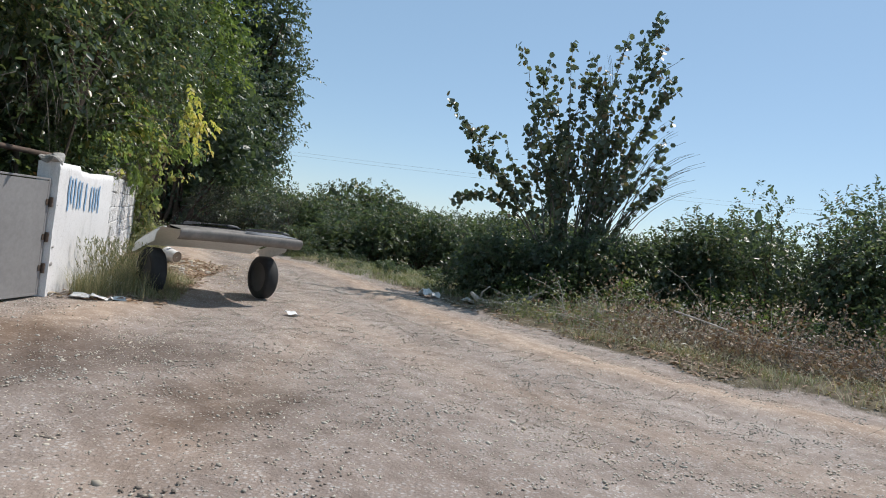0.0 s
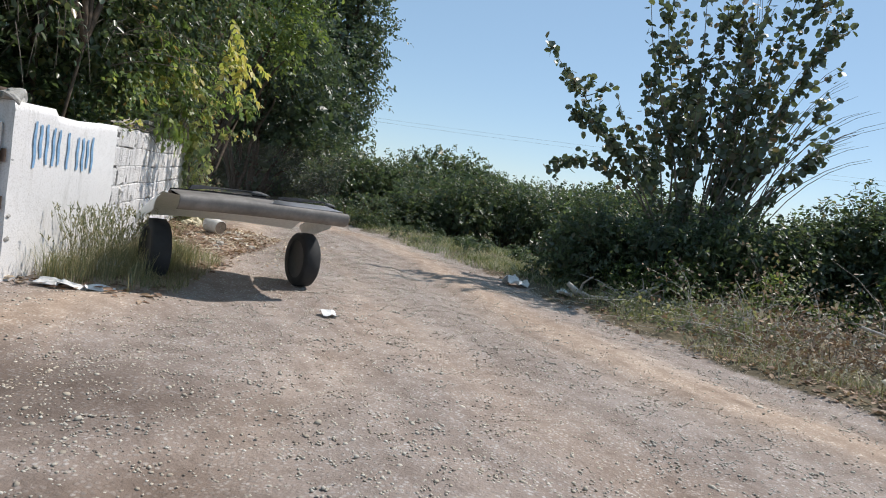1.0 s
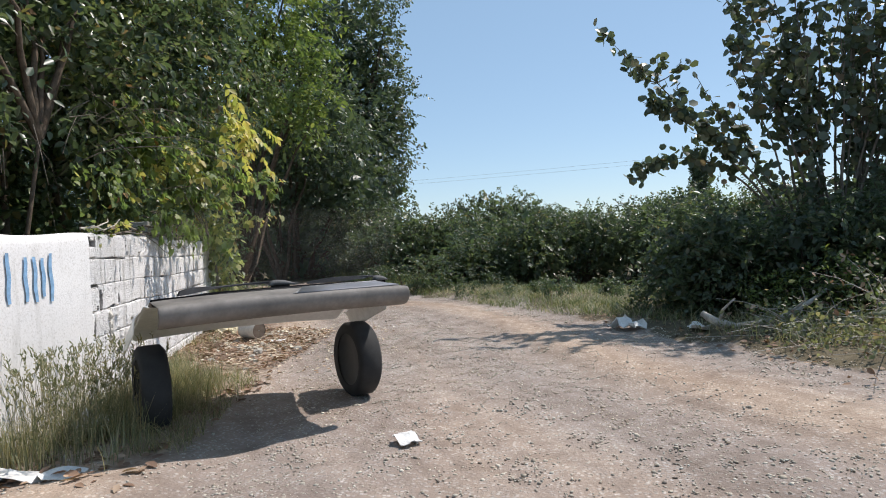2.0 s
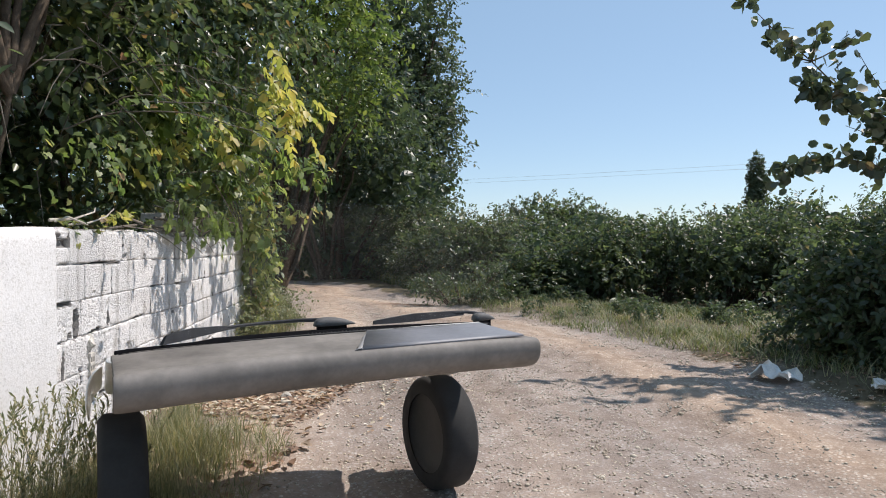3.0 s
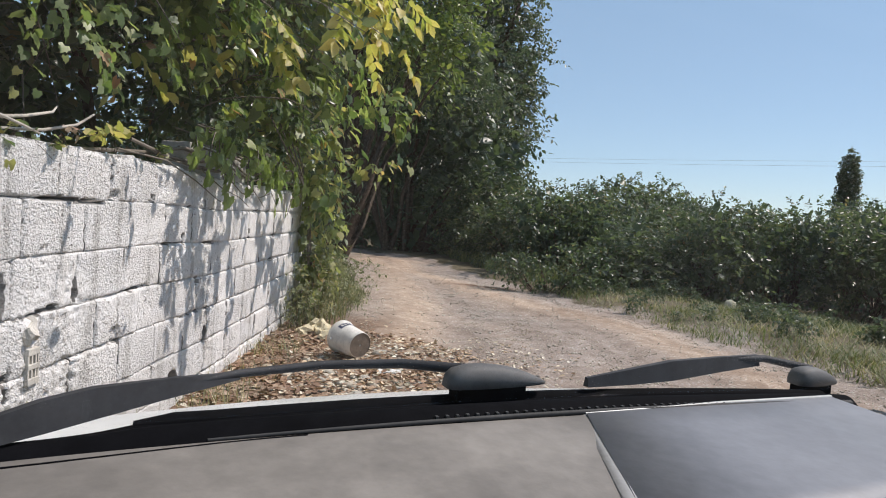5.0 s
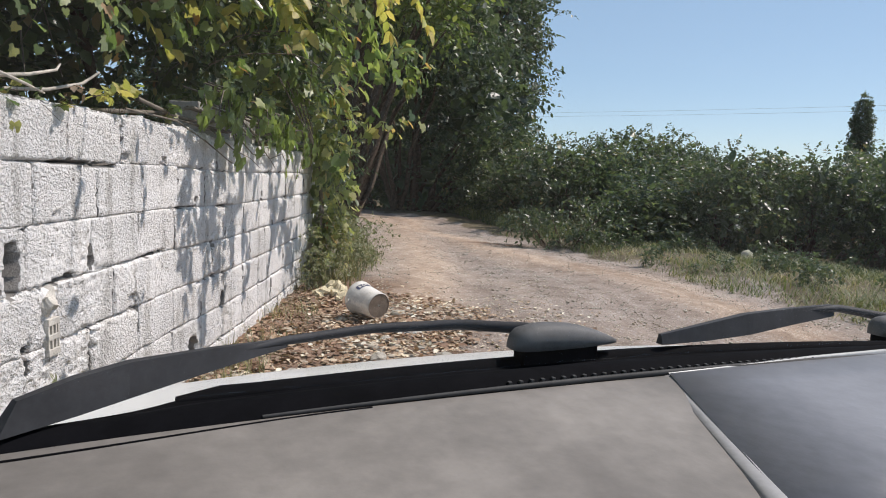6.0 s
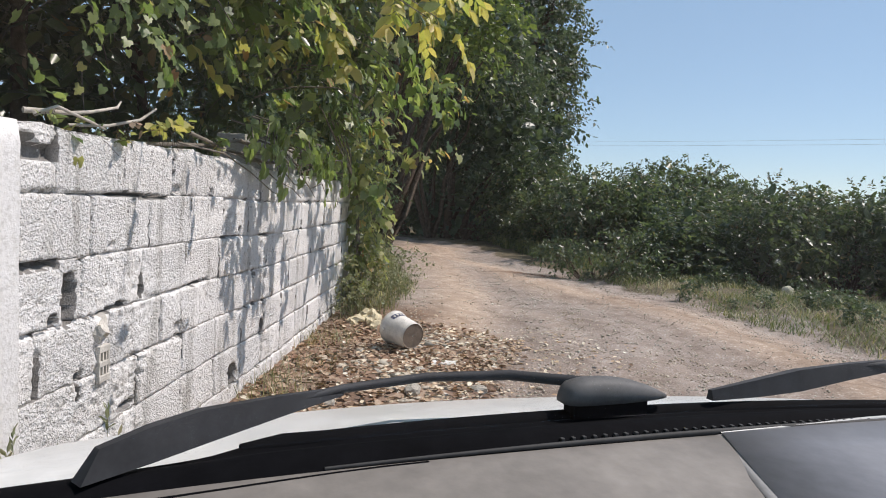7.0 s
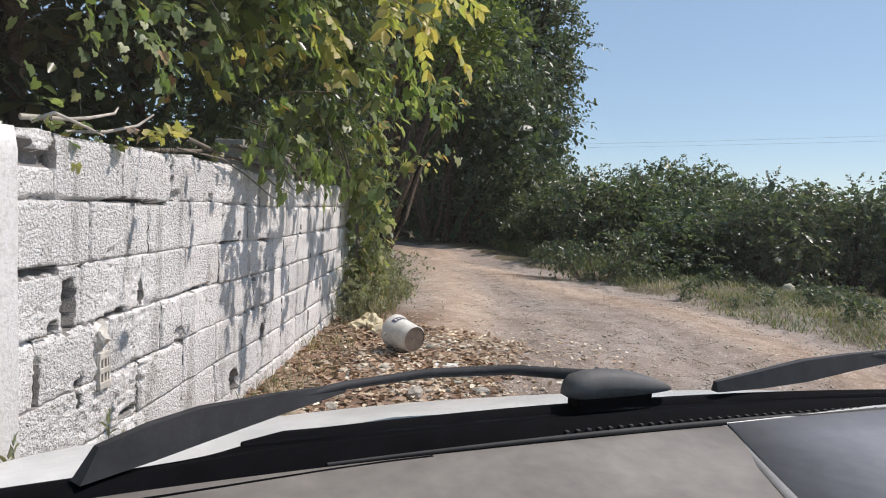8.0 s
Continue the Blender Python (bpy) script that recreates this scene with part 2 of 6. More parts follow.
YELLOW_LEAF = leafy("yellowing_leaf", [(0.0, (0.28, 0.35, 0.09)), (0.5, (0.46, 0.46, 0.15)), (1.0, (0.58, 0.49, 0.19))], 0.5, 0.45, 1.5)
WEED_LEAF = leafy("grey_green_weed", [(0.0, (0.17, 0.19, 0.11)), (0.6, (0.24, 0.26, 0.15)), (0.9, (0.33, 0.32, 0.20)), (1.0, (0.42, 0.33, 0.22))], 0.55, 0.35, 1.2)
GRASS = leafy("grass_blade", [(0.0, (0.15, 0.175, 0.085)), (0.45, (0.23, 0.235, 0.13)), (0.7, (0.36, 0.32, 0.20)), (1.0, (0.50, 0.44, 0.30))], 0.6, 0.3, 1.2)
GREEN_GRASS = leafy("green_grass_blade", [(0.0, (0.09, 0.125, 0.045)), (0.6, (0.15, 0.185, 0.07)), (1.0, (0.29, 0.27, 0.13))], 0.6, 0.3, 1.2)
DRY_LEAF = leafy("dry_leaf", [(0.0, (0.18, 0.10, 0.068)), (0.5, (0.33, 0.21, 0.145)), (1.0, (0.50, 0.37, 0.28))], 0.8, 0.12, 2.0)
LITTER = leafy("pale_litter", [(0.0, (0.26, 0.155, 0.10)), (0.35, (0.45, 0.31, 0.21)), (0.6, (0.63, 0.50, 0.37)), (0.85, (0.78, 0.70, 0.58)), (1.0, (0.83, 0.78, 0.70))], 0.85, 0.05, 3.0)
PEBBLE = leafy("gravel_stone", [(0.0, (0.38, 0.315, 0.255)), (0.5, (0.50, 0.435, 0.365)), (0.9, (0.62, 0.555, 0.48)), (1.0, (0.68, 0.63, 0.57))], 0.92, 0.0, 1.0)


# ---- building helpers ----
def mesh_of(bm, name, mats, smooth=False):
    me = bpy.data.meshes.new(name)
    bm.normal_update()
    bm.to_mesh(me)
    bm.free()
    for m in mats if isinstance(mats, (list, tuple)) else [mats]:
        me.materials.append(m)
    if smooth:
        me.polygons.foreach_set("use_smooth", np.ones(len(me.polygons), bool))
    return me


def part(name, bm, mat, parent=None, label="", smooth=False):
    ob = new(name, mesh_of(bm, name, mat, smooth))
    if parent is not None:
        ob.parent = parent
    if label:
        ob["label"] = label
    return ob


def raw(name, verts, faces, mat, parent=None, smooth=False):
    """A mesh object from arrays: verts (n, 3), faces (m, k) all of k corners."""
    me = bpy.data.meshes.new(name)
    verts, faces = np.asarray(verts, np.float32), np.asarray(faces, np.int32)
    me.vertices.add(len(verts))
    me.vertices.foreach_set("co", verts.ravel())
    k = faces.shape[1]
    me.loops.add(faces.size)
    me.loops.foreach_set("vertex_index", faces.ravel())
    me.polygons.add(len(faces))
    me.polygons.foreach_set("loop_start", np.arange(len(faces), dtype=np.int32) * k)
    if smooth:
        me.polygons.foreach_set("use_smooth", np.ones(len(faces), bool))
    me.update(calc_edges=True)
    me.materials.append(mat)
    ob = new(name, me)
    if parent is not None:
        ob.parent = parent
    return ob


def box(bm, lo, hi, bevel=0.0, m=None):
    lo, hi = Vector(lo), Vector(hi)
    made = bmesh.ops.create_cube(bm, size=1.0, matrix=(m or Matrix()) @ Matrix.LocRotScale((lo + hi) / 2, None, hi - lo))
    if bevel:
        edges = list({e for v in made["verts"] for e in v.link_edges})
        bmesh.ops.bevel(bm, geom=edges, offset=bevel, segments=2, affect="EDGES", profile=0.6)


def unit(a):
    a = np.asarray(a, float)
    return a / np.maximum(np.linalg.norm(a, axis=-1, keepdims=True), 1e-9)


def tube_arrays(paths, sides=5):
    """Verts and faces of tapered tubes; paths: list of (points (n,3), radii (n,))."""
    V, F, base = [], [], 0
    ring = np.arange(sides) / sides * 2 * np.pi
    for pts, rad in paths:
        pts, rad = np.asarray(pts, float), np.asarray(rad, float)
        n = len(pts)
        d = unit(np.gradient(pts, axis=0))
        ref = np.where(np.abs(d[:, 2:3]) > 0.9, [[1.0, 0, 0]], [[0, 0, 1.0]])
        a = unit(np.cross(d, ref))
        b = np.cross(d, a)
        v = pts[:, None] + rad[:, None, None] * (np.cos(ring)[None, :, None] * a[:, None] + np.sin(ring)[None, :, None] * b[:, None])
        V.append(v.reshape(-1, 3))
        i = np.arange(n - 1)[:, None] * sides
        j = np.arange(sides)[None]
        k = (j + 1) % sides
        F.append(base + np.stack([i + j, i + k, i + sides + k, i + sides + j], -1).reshape(-1, 4))
        base += n * sides
    return np.concatenate(V), np.concatenate(F)


def tubes(name, paths, mat, parent=None, sides=5):
    v, f = tube_arrays(paths, sides)
    return raw(name, v, f, mat, parent, True)


OVAL = (np.array([(0, 0, 0), (0.3, 0.27, 0.06), (0.68, 0.22, 0.04), (1, 0, -0.08), (0.68, -0.22, 0.04), (0.3, -0.27, 0.06)]), [(0, 1, 2, 3), (0, 3, 4, 5)])
NARROW = (np.array([(0, 0, 0), (0.3, 0.15, 0.03), (0.68, 0.12, 0.02), (1, 0, -0.1), (0.68, -0.12, 0.02), (0.3, -0.15, 0.03)]), [(0, 1, 2, 3), (0, 3, 4, 5)])
ROUND = (np.array([(0, 0, 0), (0.2, 0.42, 0.05), (0.7, 0.42, 0.03), (1, 0, -0.06), (0.7, -0.42, 0.03), (0.2, -0.42, 0.05)]), [(0, 1, 2, 3), (0, 3, 4, 5)])
LOBED = (np.array([(0.1, 0, 0), (-0.08, 0.30, 0.05), (0.22, 0.52, 0.02), (0.42, 0.38, 0.06), (0.72, 0.36, 0.0), (0.70, 0.24, 0.05), (1.0, 0, -0.12),
                   (0.70, -0.24, 0.05), (0.72, -0.36, 0.0), (0.42, -0.38, 0.06), (0.22, -0.52, 0.02), (-0.08, -0.30, 0.05)]),
         [(0, 1, 2, 3), (0, 3, 4, 5), (0, 5, 6, 7), (0, 7, 8, 9), (0, 9, 10, 11)])


def leaf_arrays(P, T, N, S, shape):
    """Leaves at P with tip direction T, face normal about N, length S."""
    tv, tf = shape
    T = unit(T)
    B = unit(np.cross(N, T) + 1e-6)
    N = np.cross(T, B)
    v = P[:, None] + S[:, None, None] * (tv[None, :, 0:1] * T[:, None] + tv[None, :, 1:2] * B[:, None] + tv[None, :, 2:3] * N[:, None])
    f = np.array(tf)[None] + (np.arange(len(P)) * len(tv))[:, None, None]
    return v.reshape(-1, 3), f.reshape(-1, f.shape[-1])


def leaves(name, P, T, N, S, shape, mat, parent=None):
    v, f = leaf_arrays(P, T, N, S, shape)
    return raw(name, v, f, mat, parent)


def sprig_points(rng, blobs, count, length, per, size, up=0.3, shell=0.35, spread=0.5, gaps=0.0, floor=-0.06):
    """Twigs on the outsides of soft blobs, each with leaves along it. Returns leaf P, T, N, S and the twigs' paths."""
    blobs = np.array(blobs, float)
    vol = (blobs[:, 3] * blobs[:, 4] + blobs[:, 4] * blobs[:, 5] + blobs[:, 3] * blobs[:, 5])
    which = rng.choice(len(blobs), count, p=vol / vol.sum())
    d = unit(rng.normal(size=(count, 3)))
    bump_ = 1 + 0.16 * np.sin(d[:, 0] * 7 + which * 2.1) * np.cos(d[:, 2] * 6 + which) + 0.1 * np.sin(d[:, 1] * 13 + which)
    r = (1 - shell * rng.random(count) ** 1.6) * bump_
    base = blobs[which, :3] + d * blobs[which, 3:6] * r[:, None]
    if gaps:
        f = np.array([noise.noise(Vector(p * gaps)) + 0.5 * noise.noise(Vector(p * gaps * 2.3)) for p in base])
        ok = f + rng.normal(0, 0.10, count) > floor
        base, d, which, count = base[ok], d[ok], which[ok], int(ok.sum())
    way = unit(d + np.array([0, 0, up]) + rng.normal(size=(count, 3)) * spread)
    L = length * rng.uniform(0.5, 1.3, count)
    k = (np.arange(per) + 0.6) / per
    droop = np.array([0, 0, -0.35]) * L[:, None]
    pts = base[:, None] + way[:, None] * (L[:, None] * k)[..., None] + droop[:, None] * (k ** 2)[None, :, None]
    side = unit(np.cross(way, rng.normal(size=(count, 3))))
    sgn = np.where(np.arange(per) % 2 == 0, 1.0, -1.0)[None, :, None]
    T = way[:, None] * 0.55 + side[:, None] * sgn * 0.9 + rng.normal(size=(count, per, 3)) * 0.4 + np.array([0, 0, -0.35])
    N = np.array([0, 0, 1.0]) + rng.normal(size=(count, per, 3)) * 0.55
    S = size * rng.uniform(0.6, 1.25, (count, per))
    steps = np.array([0, 0.5, 1.0])
    twig = base[:, None] + way[:, None] * (L[:, None] * steps)[..., None] + droop[:, None] * (steps ** 2)[None, :, None]
    return pts.reshape(-1, 3), T.reshape(-1, 3), N.reshape(-1, 3), S.reshape(-1), twig


def empty(name, place=(0, 0, 0), rz=0.0):
    ob = new(name)
    ob.matrix_world = pose(*place, 0, 0, rz)
    return ob


def smooth(x):
    x = np.clip(x, 0, 1)
    return x * x * (3 - 2 * x)


# ---- plan ----
RIGHT = [(16, 0.4), (9, 2.4), (6.2, 3.5), (4.6, 4.4), (3.75, 5.1), (2.85, 6.4), (1.9, 7.7), (0.6, 10.2), (-1.0, 12.9), (-3.1, 14.75), (-4.6, 16.2), (-6.0, 17.3), (-7.2, 19.5), (-8.6, 20.5), (-11, 21.6), (-16, 23.6), (-26, 26.6)]
LEFT = [(-26, 24), (-16, 21.0), (-10.6, 19.0), (-7.9, 16.8), (-5.6, 12.0), (-4.9, 10.4), (-4.3, 8.8), (-3.3, 6.0), (-2.9, 4.0), (-3.0, 0), (-4, -14)]
ROAD = np.array(RIGHT + LEFT + [(16, -14)], float)


# Wall: A near corner, B where plaster meets bare blocks; u along the block wall, n outward to the road
A, B = Vector((-2.81, 4.0, 0)), Vector((-3.11, 5.63, 0))
U = Vector((-0.3802, 0.9249, 0))
NV = Vector((0.9249, 0.3802, 0))
WALL_LEN, COURSE, BLOCK, TOP = 5.25, 0.206, 0.39, 1.36
WALL = Matrix(((U.x, -NV.x, 0, B.x), (U.y, -NV.y, 0, B.y), (0, 0, 1, 0), (0, 0, 0, 1)))   # x along, y inward, z up
W3 = np.array(WALL)


def road_distance(x, y):
    """Signed distance to the road's border, positive on the road."""
    p = np.stack([np.ravel(x), np.ravel(y)], -1)
    best, inside = np.full(len(p), 1e9), np.zeros(len(p), bool)
    for a, b in zip(ROAD, np.roll(ROAD, -1, 0)):
        ab = b - a
        t = np.clip(((p - a) @ ab) / (ab @ ab), 0, 1)
        best = np.minimum(best, np.linalg.norm(p - a - t[:, None] * ab, axis=1))
        cross = (a[1] > p[:, 1]) != (b[1] > p[:, 1])
        with np.errstate(divide="ignore", invalid="ignore"):
            inside ^= cross & (p[:, 0] < a[0] + (p[:, 1] - a[1]) / (b[1] - a[1] + 1e-12) * ab[0])
    return np.where(inside, best, -best).reshape(np.shape(x))


def ground_z(x, y):
    x, y = np.asarray(x, float), np.asarray(y, float)
    d = road_distance(x, y)
    out = np.maximum(-d, 0)
    right = (x > -0.45 * (y - 6.0) - 1.0)
    z = np.where(right, 0.07 * smooth(out / 0.5) - 0.2 * smooth((out - 1.2) / 4), 0.06 * smooth(out / 0.4))
    near = smooth((60 - np.hypot(x, y)) / 40)
    z = z + near * (0.012 * np.sin(x * 2.3 + y * 0.9) * np.cos(y * 1.7 - x) + 0.008 * np.sin(x * 6.1 - y * 4.3))
    z = z - near * 0.03 * np.exp(-((d - 1.55) / 0.2) ** 2) + near * 0.025 * np.exp(-((d - 0.95) / 0.35) ** 2) - near * 0.02 * np.exp(-((d - 2.9) / 0.25) ** 2)
    return z


def build_ground():
    def axis(lo, hi, step, far):
        a = list(np.arange(lo, hi + 1e-6, step))
        g = step
        while a[-1] < far:
            g *= 1.35
            a.append(a[-1] + g)
        g = step
        while a[0] > -far:
            g *= 1.35
            a.insert(0, a[0] - g)
        return np.array(a)
    X, Y = np.meshgrid(axis(-8, 9, 0.11, 2500), axis(-4, 21, 0.11, 2500))
    Z = ground_z(X, Y)
    rr = np.random.default_rng(3)
    Z += np.where((np.abs(X) < 12) & (Y < 24), rr.normal(0, 0.004, X.shape), 0)
    ny, nx = X.shape
    i = np.arange(ny * nx).reshape(ny, nx)
    F = np.stack([i[:-1, :-1], i[:-1, 1:], i[1:, 1:], i[1:, :-1]], -1).reshape(-1, 4)
    ob = raw("ground", np.stack([X, Y, Z], -1).reshape(-1, 3), F, GROUND, None, True)
    d = road_distance(X, Y).ravel()
    me = ob.data
    a = me.attributes.new("road", "FLOAT", "POINT")
    a.data.foreach_set("value", smooth(0.75 + d / 0.9 + 0.25 * np.sin(X.ravel() * 3.1) * np.sin(Y.ravel() * 2.3)).astype(np.float32))
    a = me.attributes.new("track", "FLOAT", "POINT")
    a.data.foreach_set("value", (np.exp(-((d - 0.95 - 0.15 * np.sin(X.ravel() * 1.1)) / 0.42) ** 2) + 0.4 * np.exp(-((d - 2.9) / 0.35) ** 2)).astype(np.float32))
    side = np.full(X.size, 1e9)
    flat = np.stack([X.ravel(), Y.ravel()], -1)
    for p, q in zip(np.array(RIGHT[:-1]), np.array(RIGHT[1:])):
        k = np.clip(((flat - p) @ (q - p)) / ((q - p) @ (q - p)), 0, 1)
        side = np.minimum(side, np.linalg.norm(flat - p - k[:, None] * (q - p), axis=1))
    a = me.attributes.new("across", "FLOAT", "POINT")
    a.data.foreach_set("value", side.astype(np.float32))
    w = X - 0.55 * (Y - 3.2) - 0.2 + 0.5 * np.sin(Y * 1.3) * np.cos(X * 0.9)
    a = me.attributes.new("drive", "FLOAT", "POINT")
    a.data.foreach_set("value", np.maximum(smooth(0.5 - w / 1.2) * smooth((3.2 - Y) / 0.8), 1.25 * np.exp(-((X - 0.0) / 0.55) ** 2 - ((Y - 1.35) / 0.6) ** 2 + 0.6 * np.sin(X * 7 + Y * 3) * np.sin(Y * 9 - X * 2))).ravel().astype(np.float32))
    s = (X - B.x) * U.x + (Y - B.y) * U.y
    n = (X - B.x) * NV.x + (Y - B.y) * NV.y
    # leaf bed mask, which also carries the painted shadow streak
    a = me.attributes.new("litter", "FLOAT", "POINT")
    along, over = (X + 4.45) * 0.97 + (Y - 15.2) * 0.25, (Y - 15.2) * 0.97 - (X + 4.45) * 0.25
    lane_shade = np.exp(-np.abs(along / 0.62) ** 3 - np.abs(over / (0.2 + 0.06 * np.sin(X * 9))) ** 3)      # overhanging bush's shadow, painted as a dark streak across the lane
    edge_ = 1.15 + 0.25 * np.sin(s * 2.7) + 0.12 * np.sin(s * 7.1)
    a.data.foreach_set("value", np.maximum(0.85 * smooth((s - 0.9) / 0.8) * smooth((5.6 - s) / 0.8) * smooth((edge_ - n) / 0.5), lane_shade).ravel().astype(np.float32))
    tagged(ob, "dirt road with gravel and ruts beside dry verges", "ground", kind="structure")
    return ob


build_ground()
rng = np.random.default_rng(11)

def wall_np(p):
    p = np.asarray(p, float)
    return p @ W3[:3, :3].T + W3[:3, 3]


# ---- masonry ----
def lattice(x, z, seed):
    """Smooth value noise on a lattice, about -1 to 1."""
    x, z = np.asarray(x, float), np.asarray(z, float)
    i, k = np.floor(x), np.floor(z)
    u, v = x - i, z - k
    u, v = u * u * (3 - 2 * u), v * v * (3 - 2 * v)
    def h(a, b):
        q = np.sin(a * 127.1 + b * 311.7 + seed * 74.7) * 43758.5453
        return (q - np.floor(q)) * 2 - 1
    return (h(i, k) * (1 - u) + h(i + 1, k) * u) * (1 - v) + (h(i, k + 1) * (1 - u) + h(i + 1, k + 1) * u) * v


JOINTS = [0.19, 0.375, 0.33, 0.10, 0.31, 0.30, 0.12, 0.33]      # first upright joint of each course, from the top
# broken-out places: along, height, half width, half height, depth
CAVITIES = [(0.255, 0.82, 0.036, 0.088, 0.080), (0.04, 1.285, 0.045, 0.036, 0.05), (0.11, 1.27, 0.075, 0.026, 0.032), (0.17, 1.275, 0.016, 0.04, 0.03),
            (0.10, 0.941, 0.11, 0.012, 0.055), (0.715, 0.79, 0.010, 0.045, 0.05), (0.68, 1.152, 0.22, 0.006, 0.034), (0.5, 0.975, 0.02, 0.010, 0.025),
            (1.81, 0.975, 0.018, 0.030, 0.04), (2.222, 0.375, 0.022, 0.055, 0.075), (1.73, 0.18, 0.060, 0.065, 0.075), (1.05, 0.56, 0.05, 0.045, 0.02),
            (0.18, 0.765, 0.022, 0.020, 0.03), (0.52, 0.750, 0.10, 0.008, 0.03), (1.0, 1.18, 0.03, 0.015, 0.03), (1.38, 1.17, 0.02, 0.02, 0.03),
            (2.05, 0.72, 0.014, 0.02, 0.03), (2.9, 0.95, 0.02, 0.03, 0.03), (0.32, 0.55, 0.03, 0.016, 0.03), (0.62, 0.36, 0.06, 0.014, 0.03)]


def block_mesh(w, h, depth, seed, name="block", mat=None):
    """A loose block with worn edges; origin at its lower front corner."""
    bm = bmesh.new()
    box(bm, (0, 0, 0), (w, depth, h), 0.008)
    bmesh.ops.subdivide_edges(bm, edges=bm.edges[:], cuts=2, use_grid_fill=True)
    for v in bm.verts:
        v.co += noise.noise_vector(v.co * 14 + Vector((seed, 0, 0))) * 0.006
    return mesh_of(bm, name, mat or WHITE_BLOCK)


def wall_relief(s, z, row, cuts):
    """Depth of the worn face at (along, height): eroded joints, lumps, pits and broken-out places."""
    ws = s + 0.009 * lattice(s * 9, z * 9, 1) + 0.005 * lattice(s * 38, z * 38, 2)
    wz = z + 0.007 * lattice(s * 7, z * 7, 3) + 0.005 * lattice(s * 42, z * 42, 4)
    rough = 1 + 1.2 * smooth((lattice(s * 1.7 + 3, z * 2.1, 11) - 0.1) / 0.5) + 1.3 * smooth((1.0 - s) / 0.4) * smooth((1.0 - z) / 0.2) * smooth((lattice(s * 4.1, z * 5.3, 12) + 0.55) / 0.5)
    y = rough * (0.0014 * lattice(s * 13, z * 13, 5) + 0.0010 * lattice(s * 34, z * 34, 6) + 0.0021 * lattice(s * 85, z * 85, 7))
    pit = lattice(s * 55, z * 55, 8) + 0.3 * lattice(s * 12, z * 12, 9)
    y = y + rough * 0.0035 * smooth((pit - 0.66) / 0.25)
    k = np.round((TOP - wz) / COURSE)
    dh = np.where(k < 0.5, 1.0, np.abs((TOP - wz) - k * COURSE))
    open_h = np.clip(0.15 + 0.65 * lattice(s * 3.1, k * 7.3, 20) + 0.25 * lattice(s * 14, k * 5.1, 22), 0.05, 0.9)
    dv = np.min([np.abs(ws - c) for c in cuts], axis=0) if cuts else np.ones_like(s)
    open_v = np.clip(0.32 + 0.7 * lattice(np.round(s / BLOCK * 2) * 3.1, z * 11, 21) + 0.25 * lattice(s * 3, z * 30, 23), 0.06, 0.9)
    for d, o in ((dh, open_h), (dv, open_v)):
        y = y + (0.006 + 0.036 * o) * (1 - smooth((d - 0.001) / (0.004 + 0.006 * o))) + 0.002 * o * np.exp(-d / 0.012)
    for cs, cz, a, b, deep in CAVITIES:
        rag = 0.13 * lattice(s * 17, z * 17, 40) + 0.05 * lattice(s * 60, z * 60, 41)
        e = np.abs((ws - cs) / a + rag) ** 3 + np.abs((wz - cz) / b + rag) ** 3
        y = y + deep * (1 - smooth((e - 0.6) / 0.5))
    return np.minimum(y, 0.083)


def wall_block(a, b, z0, z1, row, cuts, step, depth, off):
    """One block of the wall with its worn face; its sides run back into the wall."""
    nx, nz = max(3, int((b - a) / step) + 1), max(3, int((z1 - z0) / step) + 1)
    S, Z = np.meshgrid(np.linspace(a, b, nx), np.linspace(z0, z1, nz))
    Y = wall_relief(S, Z, row, cuts) + off[0] + off[1] * (S - (a + b) / 2) + off[2] * (Z - (z0 + z1) / 2)
    if row == 0:
        lift = 0.010 * lattice(S * 6, S * 0 + 2, 30) + 0.006 * lattice(S * 26, S * 0, 31)
        Z = np.where(Z > z1 - 1e-6, Z + lift - 0.006, Z)
        Y = np.where(Z > z1 - 0.02, Y + 0.008, Y)
    Z = Z - 0.03 * smooth((S - 1.3) / 1.2)      # the far half has sunk a little
    n, m = S.shape
    i = np.arange(n * m).reshape(n, m)
    F = np.stack([i[:-1, :-1], i[:-1, 1:], i[1:, 1:], i[1:, :-1]], -1).reshape(-1, 4)
    loop = np.concatenate([i[0, :], i[1:, -1], i[-1, -2::-1], i[-2:0:-1, 0]])
    front = np.stack([S, Y, Z], -1).reshape(-1, 3)
    back = front[loop].copy()
    back[:, 1] = depth
    q = np.arange(len(loop))
    side = np.stack([loop[(q + 1) % len(loop)], loop, n * m + q, n * m + (q + 1) % len(loop)], -1)
    me = bpy.data.meshes.new("block")
    me.from_pydata(np.concatenate([front, back]).tolist(), [], np.concatenate([F, side]).tolist())
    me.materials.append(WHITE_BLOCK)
    me.materials.append(HOLLOW)
    bare = np.concatenate([Y.ravel()[F].max(1) > 0.030, np.full(len(side), row > 0)])      # broken places show unpainted concrete
    me.polygons.foreach_set("material_index", bare.astype(np.int32))
    me.polygons.foreach_set("use_smooth", np.arange(len(F) + len(side)) < len(F))
    me.update()
    return me


